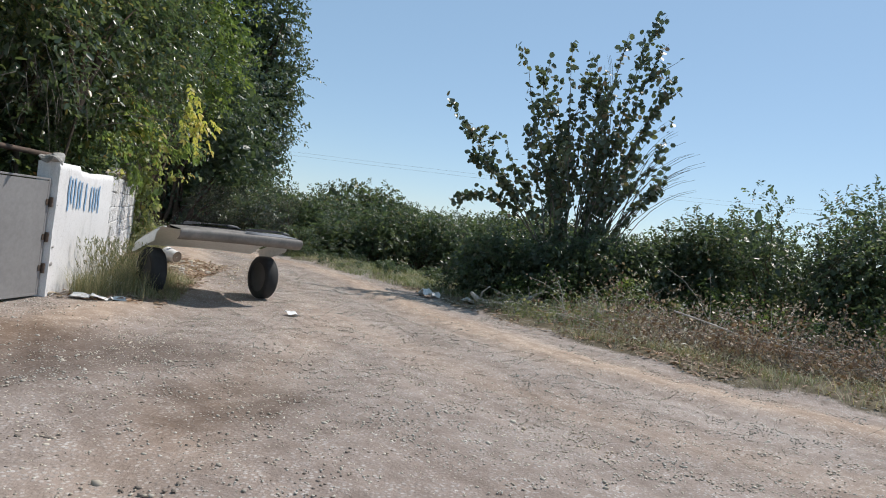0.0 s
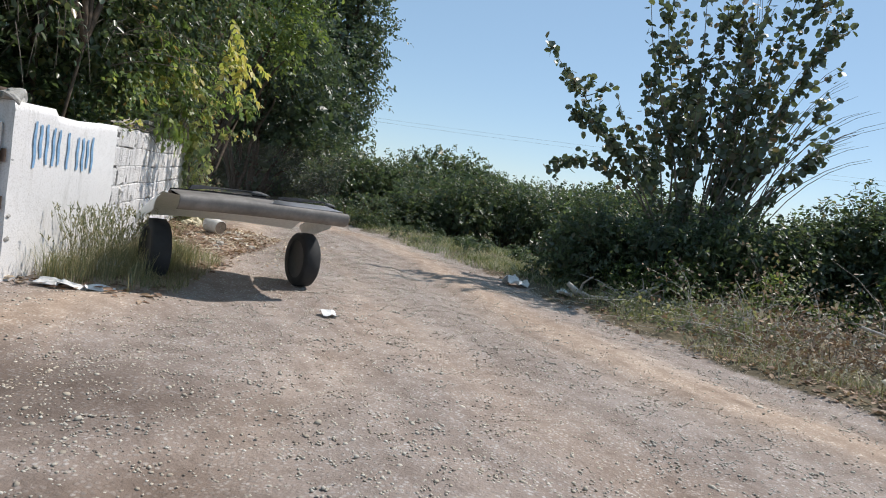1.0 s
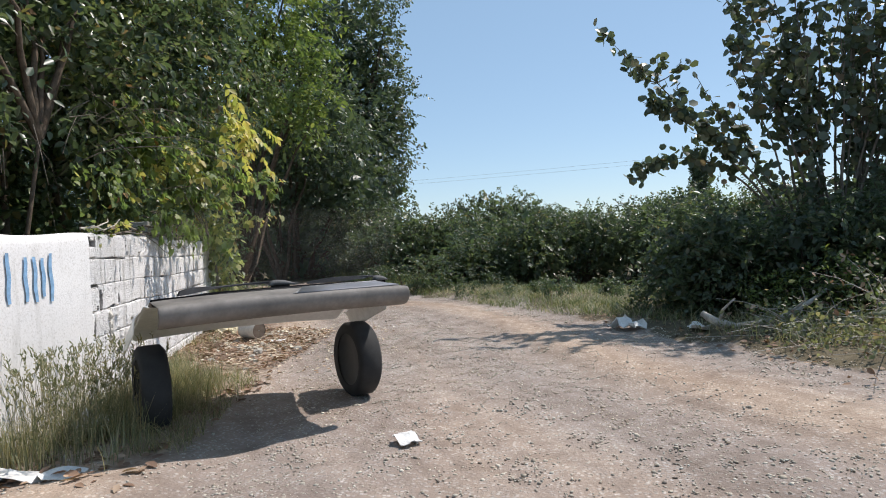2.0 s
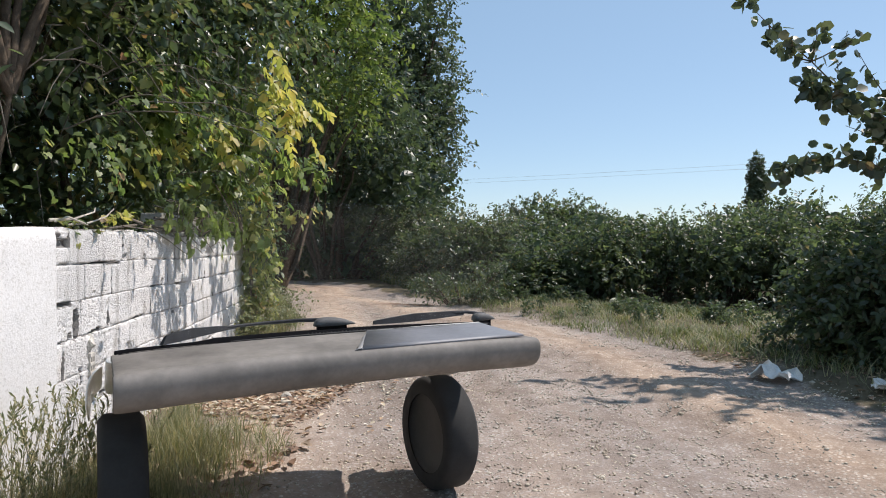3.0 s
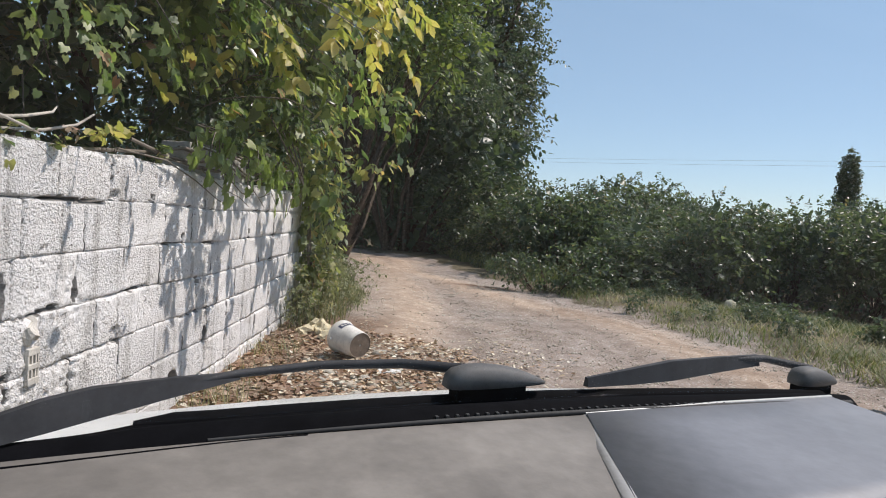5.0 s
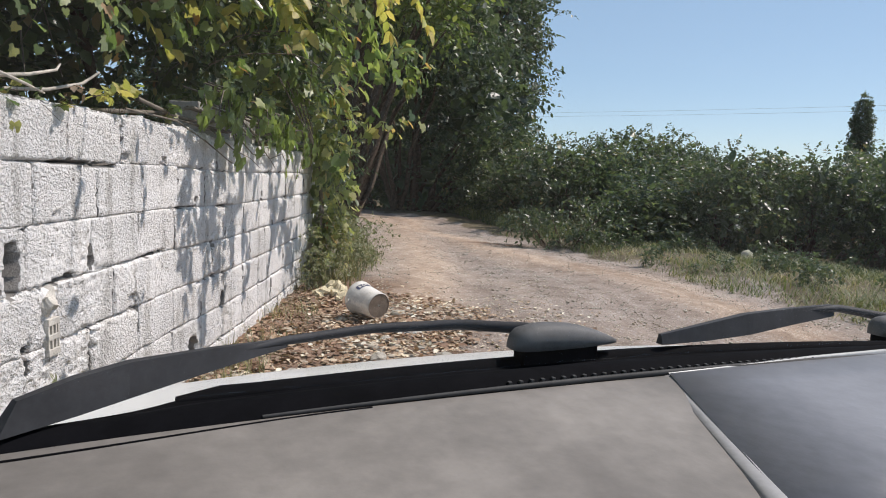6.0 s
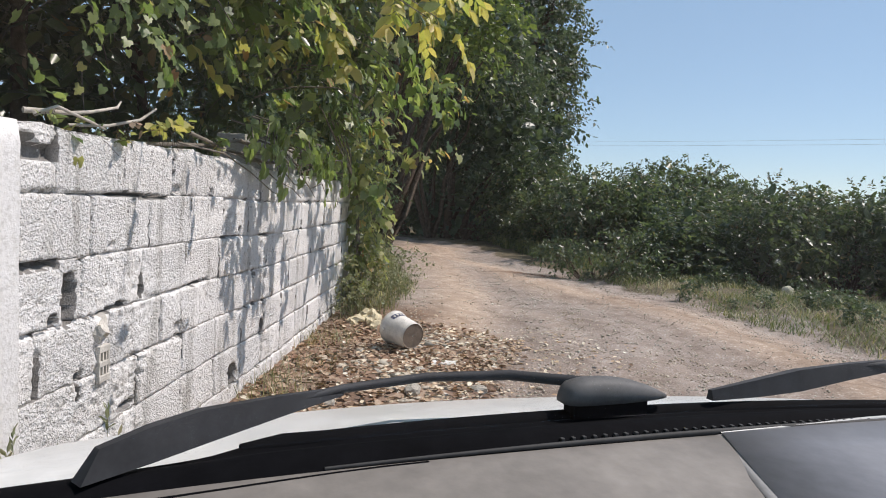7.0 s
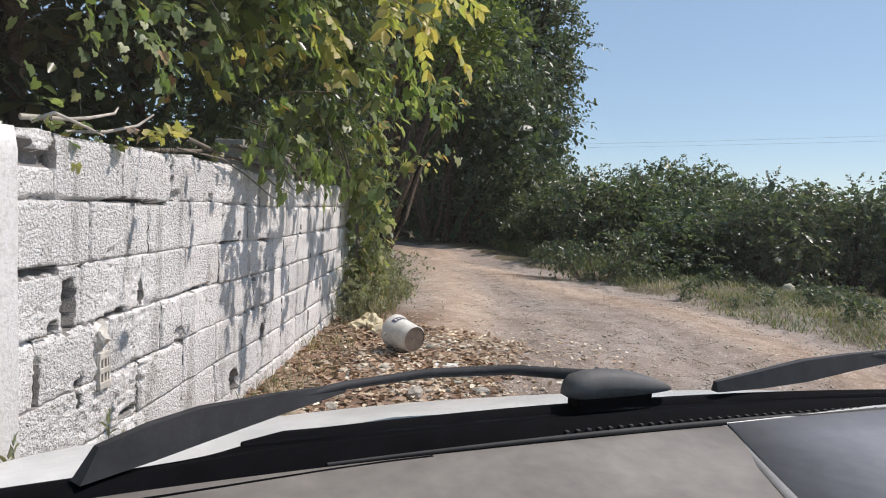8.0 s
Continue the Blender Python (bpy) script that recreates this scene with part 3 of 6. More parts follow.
def block_wall():
    core = bmesh.new()
    box(core, (0.0, 0.088, -0.25), (WALL_LEN - 0.02, 0.2, TOP - 0.035))
    wall = part("wall_west", core, MORTAR)
    wall.matrix_world = WALL
    tagged(wall, "whitewashed rough concrete block wall with open joints", "wall", kind="structure")
    r = random.Random(4)
    for row, off in enumerate(JOINTS):
        z1 = TOP - row * COURSE
        z0 = z1 - COURSE
        cuts = [off + BLOCK * k for k in range(-1, 15) if 0.07 < off + BLOCK * k < WALL_LEN - 0.07]
        edges = [0.0] + cuts + [WALL_LEN]
        for a, b in zip(edges[:-1], edges[1:]):
            ob = new("block", wall_block(a, b, z0, z1, row, cuts, 0.0085 if a < 1.6 else 0.012 if a < 3 else 0.018, 0.195 if row == 0 else 0.095,
                                         (r.uniform(-0.004, 0.004), r.uniform(-0.012, 0.012), r.uniform(-0.03, 0.02))))
            ob.parent = wall
    # hollow brick end set into the wall
    bm = bmesh.new()
    for z0, z1 in ((0.50, 0.525), (0.555, 0.575), (0.605, 0.63)):
        box(bm, (0.41, -0.016, z0), (0.475, 0.07, z1), 0.003)
    for x in (0.41, 0.431, 0.452, 0.466):
        box(bm, (x, -0.014, 0.525), (x + 0.009, 0.07, 0.606), 0.002)
    made = bmesh.ops.create_icosphere(bm, subdivisions=3, radius=0.5, matrix=Matrix.LocRotScale((0.435, 0.01, 0.685), None, (0.085, 0.06, 0.10)))
    for v in made["verts"]:
        v.co += noise.noise_vector(v.co * 30) * 0.024
    part("hollow_brick", bm, CLAY, wall, "whitewashed broken hollow clay brick")
    return wall


def plaster_wall():
    """The plastered stretch from the corner to the blocks, with a step in its top and blue sprayed strokes."""
    d = (B - A).normalized()
    L = (B - A).length
    m = Matrix(((d.x, -d.y, 0, A.x), (d.y, d.x, 0, A.y), (0, 0, 1, 0), (0, 0, 0, 1)))   # x along, y inward
    bm = bmesh.new()
    nx, nz = 34, 26
    r = np.random.default_rng(8)
    xs, zs = np.linspace(0, L + 0.012, nx), np.linspace(0, 1, nz)
    grid = []
    for zi in zs:
        rowv = []
        for x in xs:
            top = 1.395 if x < 0.60 else 1.345 + 0.012 * math.sin(x * 5)
            z = -0.25 + (top + 0.25) * zi
            wob = 0.008 * noise.noise(Vector((x * 2.2, z * 2.2, 0.3))) + 0.003 * noise.noise(Vector((x * 11, z * 11, 5)))
            lip = 0.012 * max(0, (zi - 0.96) / 0.04)
            rowv.append(bm.verts.new((x, wob + lip - 0.012, z)))
        grid.append(rowv)
    for i in range(nz - 1):
        for j in range(nx - 1):
            bm.faces.new((grid[i][j], grid[i][j + 1], grid[i + 1][j + 1], grid[i + 1][j]))
    rim = grid[-1]
    back = [bm.verts.new((v.co.x, 0.2, v.co.z - 0.01)) for v in rim]
    for j in range(nx - 1):
        bm.faces.new((rim[j], rim[j + 1], back[j + 1], back[j]))
    for col, flip in ((0, True), (-1, False)):
        side = [g[col] for g in grid]
        foot = bm.verts.new((side[0].co.x, 0.2, -0.25))
        ring = side + [back[col], foot]
        cap = bm.faces.new(ring if not flip else ring[::-1])
        bmesh.ops.split_edges(bm, edges=list(cap.edges))
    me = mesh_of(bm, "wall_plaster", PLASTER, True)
    wall = new("wall_plaster", me)
    wall.matrix_world = m
    tagged(wall, "whitewashed plastered garden wall with blue sprayed strokes", "wall", kind="structure")
    # blue strokes: plain bars of the size of the sprayed writing
    bars = [(0.28, 0.90, 1.27), (0.36, 0.98, 1.25), (0.45, 0.93, 1.26), (0.55, 0.92, 1.24), (0.63, 0.93, 1.23),
            (0.78, 0.90, 1.22), (0.94, 0.90, 1.19), (1.03, 0.89, 1.19), (1.11, 0.92, 1.18), (1.19, 0.88, 1.21)]
    for s, z0, z1 in bars:
        bm = bmesh.new()
        n = 7
        prev = None
        for k in range(n + 1):
            t = k / n
            x = s + 0.006 * math.sin(9 * t + s * 20)
            w = 0.019 * (0.75 + 0.25 * math.sin(3.1 * t))
            z = z0 + (z1 - z0) * t
            y = -0.021 + 0.008 * noise.noise(Vector((x * 2.2, z * 2.2, 0.3)))
            cur = (bm.verts.new((x - w, y, z)), bm.verts.new((x + w, y, z)))
            if prev:
                bm.faces.new((prev[0], prev[1], cur[1], cur[0]))
            prev = cur
        part("paint_stroke", bm, BLUE_SPRAY, wall, "blue sprayed stroke")
    # small blow-outs in the plaster near the corner
    for s, z, w in [(0.045, 0.52, 0.05), (0.05, 0.34, 0.07), (0.02, 0.95, 0.03)]:
        bm = bmesh.new()
        made = bmesh.ops.create_icosphere(bm, subdivisions=2, radius=0.5, matrix=Matrix.LocRotScale((s, -0.014, z), None, (w, 0.012, w * 0.55)))
        for v in made["verts"]:
            v.co += noise.noise_vector(v.co * 30) * 0.008
        part("chipped_patch", bm, MORTAR, wall, "chipped plaster showing mortar")
    # lump of concrete on the corner
    bm = bmesh.new()
    made = bmesh.ops.create_icosphere(bm, subdivisions=3, radius=0.5, matrix=Matrix.LocRotScale((0, 0, 0.03), None, (0.34, 0.22, 0.13)))
    for v in made["verts"]:
        v.co += noise.noise_vector(v.co * 9) * 0.05 + noise.noise_vector(v.co * 30) * 0.014
    lump = part("concrete_lump", bm, CONCRETE)
    lump.matrix_world = m @ pose(0.10, 0.10, 1.385, 0, 0, 12)
    tagged(lump, "broken lump of concrete lying on the wall corner", "rubble")
    return wall


def loose_blocks():
    for s, y, z, rz, w in [(2.04, 0.14, TOP - 0.025, 1, 0.40), (2.46, 0.15, TOP - 0.025, -1, 0.40), (2.89, 0.14, TOP - 0.035, 2, 0.38)]:
        me = block_mesh(w, 0.19, 0.17, int(s * 40), "grey_block", CONCRETE)
        ob = new("grey_block", me)
        ob.matrix_world = WALL @ pose(s, y - 0.06, z, 0, 0, rz)
        tagged(ob, "bare grey concrete block standing on the wall top", "block", "blocks on the wall")


def gate():
    """Grey sheet gate leaf standing on from the wall's corner."""
    L, H = 3.4, 1.22
    d = Vector((-0.06, -1.0, 0)).normalized()
    m = Matrix(((d.x, -d.y, 0, A.x - 0.03), (d.y, d.x, 0, A.y - 0.03), (0, 0, 1, 0.0), (0, 0, 0, 1)))   # y outward to the road
    g = empty("metal_gate")
    g.matrix_world = m
    bm = bmesh.new()
    box(bm, (0.03, -0.022, 0.04), (L - 0.03, -0.015, H - 0.03))
    part("sheet", bm, GREY_SHEET, g, "smooth dull grey sheet")
    bm = bmesh.new()
    for lo, hi in (((0, -0.035, 0.02), (0.035, -0.012, H)), ((L - 0.035, -0.035, 0.0), (L, -0.012, H)), ((0.037, -0.035, H - 0.02), (L - 0.037, -0.012, H)), ((0.037, -0.035, 0.02), (L - 0.037, -0.012, 0.045))):
        box(bm, lo, hi, 0.004)
    part("gate_frame", bm, GREY_SHEET, g)
    for z in (0.30, 0.62, 0.98):
        bm = bmesh.new()
        bmesh.ops.create_cone(bm, cap_ends=True, segments=14, radius1=0.018, radius2=0.018, depth=0.10, matrix=pose(-0.004, 0.004, z))
        box(bm, (0.002, -0.011, z - 0.03), (0.05, -0.006, z + 0.03), 0.002)
        part("hinge", bm, RUST, g, "rusty hinge")
    bm = bmesh.new()
    bmesh.ops.create_cone(bm, cap_ends=True, segments=12, radius1=0.02, radius2=0.02, depth=0.3, matrix=pose(L - 0.02, -0.024, -0.1))
    part("foot", bm, RUST, g)
    tagged(g, "dull grey sheet metal gate standing beside the wall corner", "gate")
    # pipe rail behind
    rail = tubes("pipe_rail", [([(1.6, -0.55, 1.50), (0.15, -0.5, 1.48), (-0.6, -0.45, 1.47)], [0.03, 0.03, 0.03]), ([(-0.45, -0.47, 1.47), (-0.45, -0.47, -0.1)], [0.025, 0.025]), ([(1.5, -0.55, 1.5), (1.5, -0.55, -0.1)], [0.025, 0.025])], RUST, None, 10)
    rail.matrix_world = m
    tagged(rail, "dark rusty pipe rail behind the wall", "rail")


block_wall()
plaster_wall()
loose_blocks()
gate()


# ---- trees, vine and hedges ----
def limbs(rng, base, tips, radius, sag=0.15, wob=0.12):
    """Tapered limbs from base to tips."""
    out = []
    for tip in tips:
        t = np.linspace(0, 1, 7)[:, None]
        p = np.asarray(base)[None] * (1 - t) + np.asarray(tip)[None] * t
        span = np.linalg.norm(np.asarray(tip) - np.asarray(base))
        p = p + np.sin(t * np.pi) * np.array([0, 0, sag * span]) + rng.normal(0, wob * span * 0.12, p.shape) * np.sin(t * np.pi)
        out.append((p, radius * (1 - 0.85 * t[:, 0])))
    return out


def twig_paths(twig, radius, every=3):
    return [(t, np.array([radius, radius * 0.7, radius * 0.35])) for t in twig[::every]]


def garden_thicket():
    """Walnut-like tree with vines behind the block wall, leaning out over it."""
    r = np.random.default_rng(21)
    tree = empty("garden_tree", tuple(wall_np((2.0, 1.6, 0))))
    inv = np.array(tree.matrix_world.inverted())
    def loc(p):
        return np.asarray(p) @ inv[:3, :3].T + inv[:3, 3]
    # (along, inward, up, radii)
    high = [(0.2, 1.5, 3.7, 1.9, 1.2, 1.5), (2.2, 1.0, 3.6, 1.8, 1.3, 1.6), (4.2, 0.5, 3.6, 1.5, 1.2, 1.7), (-2.2, 2.0, 3.9, 1.9, 1.3, 1.7),
            (1.5, 1.2, 5.4, 2.6, 1.6, 1.5), (4.0, 0.6, 5.2, 1.7, 1.5, 1.5), (-1.5, 2.0, 5.6, 2.4, 1.5, 1.5), (3.5, -0.25, 4.0, 1.2, 0.6, 1.0),
            (2.0, -0.1, 3.2, 0.9, 0.5, 0.7), (4.9, -0.5, 4.0, 0.8, 0.6, 0.9), (0.2, 0.7, 2.75, 1.2, 0.7, 0.8), (-1.4, 0.9, 2.95, 1.3, 0.8, 0.9), (1.2, 0.2, 2.7, 0.7, 0.5, 0.55)]
    back = [(0.6, 2.3, 1.7, 1.5, 0.6, 1.0), (-1.6, 2.5, 1.9, 1.7, 0.7, 1.2), (2.6, 1.9, 1.7, 1.2, 0.6, 1.0), (0.5, 3.2, 2.2, 2.2, 0.9, 1.9), (-2.0, 3.6, 2.4, 2.2, 0.9, 2.1), (3.2, 2.6, 2.4, 1.9, 0.9, 2.0), (-4.5, 3.8, 3.0, 2.4, 1.0, 2.8), (5.5, 1.8, 2.6, 1.4, 0.9, 2.4), (-0.3, 3.4, 5.0, 2.6, 1.0, 1.8), (-3.5, 3.6, 5.6, 2.4, 1.0, 2.0), (-0.5, 4.9, 2.6, 2.6, 0.6, 2.6), (-4.2, 5.2, 2.8, 2.6, 0.6, 2.8), (3.0, 4.4, 2.6, 2.4, 0.6, 2.6)]
    P, T, N, S, tw = sprig_points(r, high, 15500, 0.36, 9, 0.088, up=-0.1, shell=0.6, gaps=2.1, floor=0.12)
    Pw, Tw, Nw = wall_np(P), T @ W3[:3, :3].T, N @ W3[:3, :3].T
    low = (P[:, 2] > 1.78) & ~((P[:, 1] > 0.1) & (P[:, 2] < 1.95) & (P[:, 0] < 1.6))
    low &= ~((P[:, 0] < 2.3) & (P[:, 2] < 2.95)) | (np.repeat(r.random(len(P) // 9), 9) < 0.25)      # open and dark behind the near wall
    leaves("crown", loc(Pw)[low], Tw[low], Nw[low], S[low], OVAL, VINE, tree)
    # deep inside: larger dim leaves that close the view
    P, T, N, S, tw2 = sprig_points(r, [(b[0], b[1] + 0.35, b[2], b[3] * 0.85, b[4] * 0.8, b[5] * 0.85) for b in high[:7]] + back, 11500, 0.5, 8, 0.14, shell=0.75)
    leaves("inner_crown", loc(wall_np(P)), T @ W3[:3, :3].T, N @ W3[:3, :3].T, S, OVAL, VINE, tree)
    far = [(-2.0, 6.6, 2.6, 3.0, 0.5, 2.7), (2.2, 6.2, 2.6, 3.0, 0.5, 2.7), (-6.0, 6.8, 2.9, 3.0, 0.5, 2.9), (0.0, 5.6, 1.6, 4.0, 0.4, 1.5)]
    P, T, N, S, tw2 = sprig_points(r, far, 7000, 0.6, 8, 0.27, shell=0.9)
    leaves("inner_crown", loc(wall_np(P)), T @ W3[:3, :3].T, N @ W3[:3, :3].T, S, OVAL, VINE, tree)
    base = [(2.0, 1.5, 0.0), (3.9, 1.5, 0.0), (0.45, 0.75, 0.0)]
    for b in base:
        mid = (b[0] + r.normal(0, 0.15), b[1] + r.normal(0, 0.1), 2.2)
        p = np.array([b, (b[0] * 0.6 + mid[0] * 0.4 + 0.08, b[1], 0.9), mid])
        paths = [(wall_np(p), [0.055, 0.05, 0.045] if b[1] > 1 else [0.022, 0.020, 0.018])]
        tips = [np.array(mid) + r.normal(0, 1, 3) * (1.0, 0.7, 0.4) + (0, -0.3, 1.6) for _ in range(6)]
        paths += [(wall_np(q), rad) for q, rad in limbs(r, mid, tips, 0.035)]
        tubes("trunk", [(loc(p), rad) for p, rad in paths], BARK, tree, 7)
    tubes("twig_mass", [(loc(wall_np(t)), rad) for t, rad in twig_paths(tw, 0.006, 3)], TWIG_GREY, tree, 3)["kind"] = "stuff"
    # long shoots reaching out over the wall, strung with leaves
    shoots, Ps, Ts, Ns = [], [], [], []
    for k in range(22):
        s = 0.9 + 4.4 * r.random()
        z = r.uniform(1.75, 2.75)
        reach = r.uniform(0.35, 1.1) * (0.55 if s > 3.3 else 1.0)
        t = np.linspace(0, 1, 8)
        drift = r.normal(0, 0.10)
        path = np.stack([s + drift * t, 0.35 - (reach + 0.35) * t, z + 0.22 * np.sin(t * 2.2) - 0.30 * t ** 2], -1) + r.normal(0, 0.012, (8, 3))
        shoots.append((path, np.linspace(0.006, 0.002, 8)))
        m = int((14 + 12 * reach) * (0.6 if s > 3.2 else 0.9))
        q = r.uniform(0.15, 1.0, m) * 6.99
        i = q.astype(int)
        Ps.append(path[i] * (1 - q + i)[:, None] + path[i + 1] * (q - i)[:, None] + r.normal(0, 0.018, (m, 3)))
        Ts.append(r.normal(0, 0.6, (m, 3)) + (0, -0.5, -0.7))
        Ns.append(r.normal(0, 0.5, (m, 3)) + (0.2, -0.5, 0.9))
    Ps, Ts, Ns = np.concatenate(Ps), np.concatenate(Ts), np.concatenate(Ns)
    open_ = (Ps[:, 2] > 1.75) | (r.random(len(Ps)) < 0.3)
    Ps, Ts, Ns = Ps[open_], Ts[open_], Ns[open_]
    tubes("shoot_mass", [(loc(wall_np(p)), rad) for p, rad in shoots], TWIG_GREY, tree, 4)["kind"] = "stuff"
    for pick, mat in ((Ps[:, 0] < 3.2, VINE), (Ps[:, 0] >= 3.2, VINE_LIGHT)):
        leaves("shoot_leaves", loc(wall_np(Ps[pick])), Ts[pick] @ W3[:3, :3].T, Ns[pick] @ W3[:3, :3].T, r.uniform(0.045, 0.085, int(pick.sum())), OVAL, mat, tree)["kind"] = "stuff"
    tagged(tree, "dense garden tree leaning out over the wall", "tree")
    # yellowing compound leaves
    tips = [((2.25, -0.9, 2.62), 12), ((2.05, -0.95, 2.5), 3), ((2.6, -0.15, 2.42), 7), ((1.76, 0.08, 1.93), 1), ((5.2, -0.6, 3.2), 4), ((2.6, -0.8, 2.95), 4)]
    for c, n in tips:
        for k in range(n):
            b = np.array(c) + r.normal(0, 1, 3) * (0.15, 0.11, 0.12)
            way = unit(np.array([r.normal(0.1, 0.5), -0.4 + r.normal(0, 0.3), -0.9 + r.normal(0, 0.25)]))
            L = r.uniform(0.22, 0.36)
            side = unit(np.cross(way, (0, 0, 1.0)))
            Pl, Tl = [], []
            for q in range(5):
                for sg in (1, -1):
                    Pl.append(b + way * L * (0.15 + 0.2 * q))
                    Tl.append(way * 0.7 + side * sg + np.array([0, 0, -0.35]))
            Pl.append(b + way * L)
            Tl.append(way + np.array([0, 0, -0.4]))
            Pl, Tl = np.array(Pl), np.array(Tl) + r.normal(0, 0.15, (11, 3))
            Nl = np.array([0.2, -0.7, 0.7]) + r.normal(0, 0.5, (11, 3))
            leaves("leaf", loc(wall_np(Pl)), Tl @ W3[:3, :3].T, Nl @ W3[:3, :3].T, r.uniform(0.08, 0.13, 11), OVAL, YELLOW_LEAF, tree)


def grape_vine():
    """Vine with lobed leaves hanging over the wall's top and draping its far end."""
    r = np.random.default_rng(22)
    vine = empty("grape_vine", tuple(wall_np((4.9, -0.1, 0))))
    inv = np.array(vine.matrix_world.inverted())
    def loc(p):
        return wall_np(p) @ inv[:3, :3].T + inv[:3, 3]
    hang = [(4.4, 0.0, 2.8, 0.8, 0.35, 0.8), (2.6, 0.05, 1.70, 0.5, 0.12, 0.1), (3.6, 0.05, 1.80, 0.45, 0.16, 0.16), (4.1, -0.1, 1.85, 0.5, 0.3, 0.42), (4.7, -0.2, 1.75, 0.4, 0.35, 0.5), (5.0, -0.15, 1.25, 0.18, 0.18, 0.45),
            (5.05, -0.12, 0.6, 0.13, 0.14, 0.35), (4.1, -0.12, 2.3, 0.6, 0.25, 0.4), (4.95, -0.1, 1.95, 0.3, 0.28, 0.5), (4.5, -0.8, 2.0, 0.2, 0.3, 0.15), (3.9, -0.6, 1.32, 0.25, 0.4, 0.06), (1.9, -0.1, 2.3, 0.4, 0.3, 0.3), (3.0, -0.35, 2.4, 0.5, 0.4, 0.3),
            (0.25, 0.18, 1.62, 0.15, 0.06, 0.05), (0.65, 0.10, 1.95, 0.45, 0.14, 0.22), (1.35, 0.08, 2.05, 0.45, 0.14, 0.25), (2.0, 0.0, 2.75, 0.6, 0.25, 0.35)]
    P, T, N, S, tw = sprig_points(r, hang, 1150, 0.28, 6, 0.105, up=-0.5, shell=0.75, gaps=2.4, floor=0.22)
    drape = [(5.05, -0.25, 1.5, 0.25, 0.15, 0.45), (5.08, -0.24, 1.0, 0.2, 0.14, 0.4), (5.1, -0.2, 0.55, 0.16, 0.13, 0.3), (5.1, -0.75, 1.62, 0.16, 0.22, 0.10)]
    more = sprig_points(r, drape, 110, 0.26, 6, 0.10, up=-0.6, shell=0.8)
    P, T, N, S = (np.concatenate([a, b]) for a, b in zip((P, T, N, S), more[:4]))
    over = [(2.5, -0.75, 2.15, 0.3, 0.12, 0.1), (3.1, -0.85, 2.2, 0.3, 0.12, 0.12), (3.7, -0.7, 1.98, 0.3, 0.12, 0.12), (2.9, -0.65, 1.85, 0.25, 0.1, 0.08), (4.1, -0.9, 2.2, 0.3, 0.12, 0.12), (2.0, -0.6, 1.9, 0.2, 0.1, 0.08)]
    more = sprig_points(r, over, 26, 0.24, 6, 0.10, up=-0.8, shell=0.8)
    P, T, N, S = (np.concatenate([a, b]) for a, b in zip((P, T, N, S), more[:4]))
    keep = (P[:, 0] < 4.75) | (P[:, 2] > 2.2) | (r.random(len(P)) < 0.62)
    keep &= (P[:, 0] < 3.3) | (P[:, 1] > -0.5) | (P[:, 2] > 1.95) | (np.abs(P[:, 2] - 1.6) < 0.14)      # open below the overhang
    keep &= (P[:, 0] > 4.4) | (P[:, 0] < 1.7) | (P[:, 2] > 1.8) | (np.repeat(r.random(len(P) // 6), 6) < 0.3)
    P, T, N, S = P[keep], T[keep], N[keep], S[keep]
    S = S * np.where(P[:, 0] < 0.7, 0.45, np.where(P[:, 0] < 1.8, 0.62, 1.0))
    T[:, 2] -= 0.5
    N = N * 0.5 + np.array([0, -0.9, 0.25])
    pale = (P[:, 0] > 4.6) & (P[:, 2] < 2.3)
    for pick, mat in ((~pale, VINE_LIGHT), (pale, VINE_PALE)):
        leaves("foliage", loc(P[pick]), T[pick] @ W3[:3, :3].T, N[pick] @ W3[:3, :3].T, S[pick], LOBED, mat, vine)
    # shoots hanging down the face of the wall, with leaves that one can tell apart
    paths = []
    shapes = []
    for q in range(4):
        tv = LOBED[0].copy()
        tv[:, 2] += 0.08 * np.sin(tv[:, 0] * 4 + q)
        me = bpy.data.meshes.new("leaf")
        me.from_pydata([tuple(p) for p in tv], [], LOBED[1])
        me.materials.append(VINE_LIGHT)
        shapes.append(me)
    for k in range(24):
        s = r.uniform(1.7, 5.2)
        z0 = 1.45 + 0.15 * r.random()
        drop = r.uniform(0.08, 0.26) * (1.0 if s < 4.3 else 2.2)
        pts = np.array([(s, 0.05, z0 + 0.05), (s + 0.03, -0.05, z0 + 0.02), (s + r.normal(0, 0.05), -0.08, z0 - drop * 0.5), (s + r.normal(0, 0.1), -0.07, z0 - drop)])
        paths.append((loc(pts), [0.006, 0.005, 0.004, 0.002]))
        for j in range(9):
            t = r.uniform(0.2, 3.0)
            i = min(int(t), 2)
            p = pts[i] * (1 - t + i) + pts[i + 1] * (t - i) + r.normal(0, 0.02, 3) + (0, -0.015, 0)
            ob = new("leaf", shapes[r.integers(4)])
            ob.parent = vine
            sc = r.uniform(0.06, 0.11)
            q = WALL.to_3x3().to_4x4() @ pose(0, 0, 0, r.uniform(60, 110), r.uniform(40, 130), r.uniform(-40, 40))
            w = Vector(loc(p[None])[0])
            ob.matrix_basis = Matrix.Translation(w) @ q @ Matrix.Diagonal((sc, sc, sc, 1))
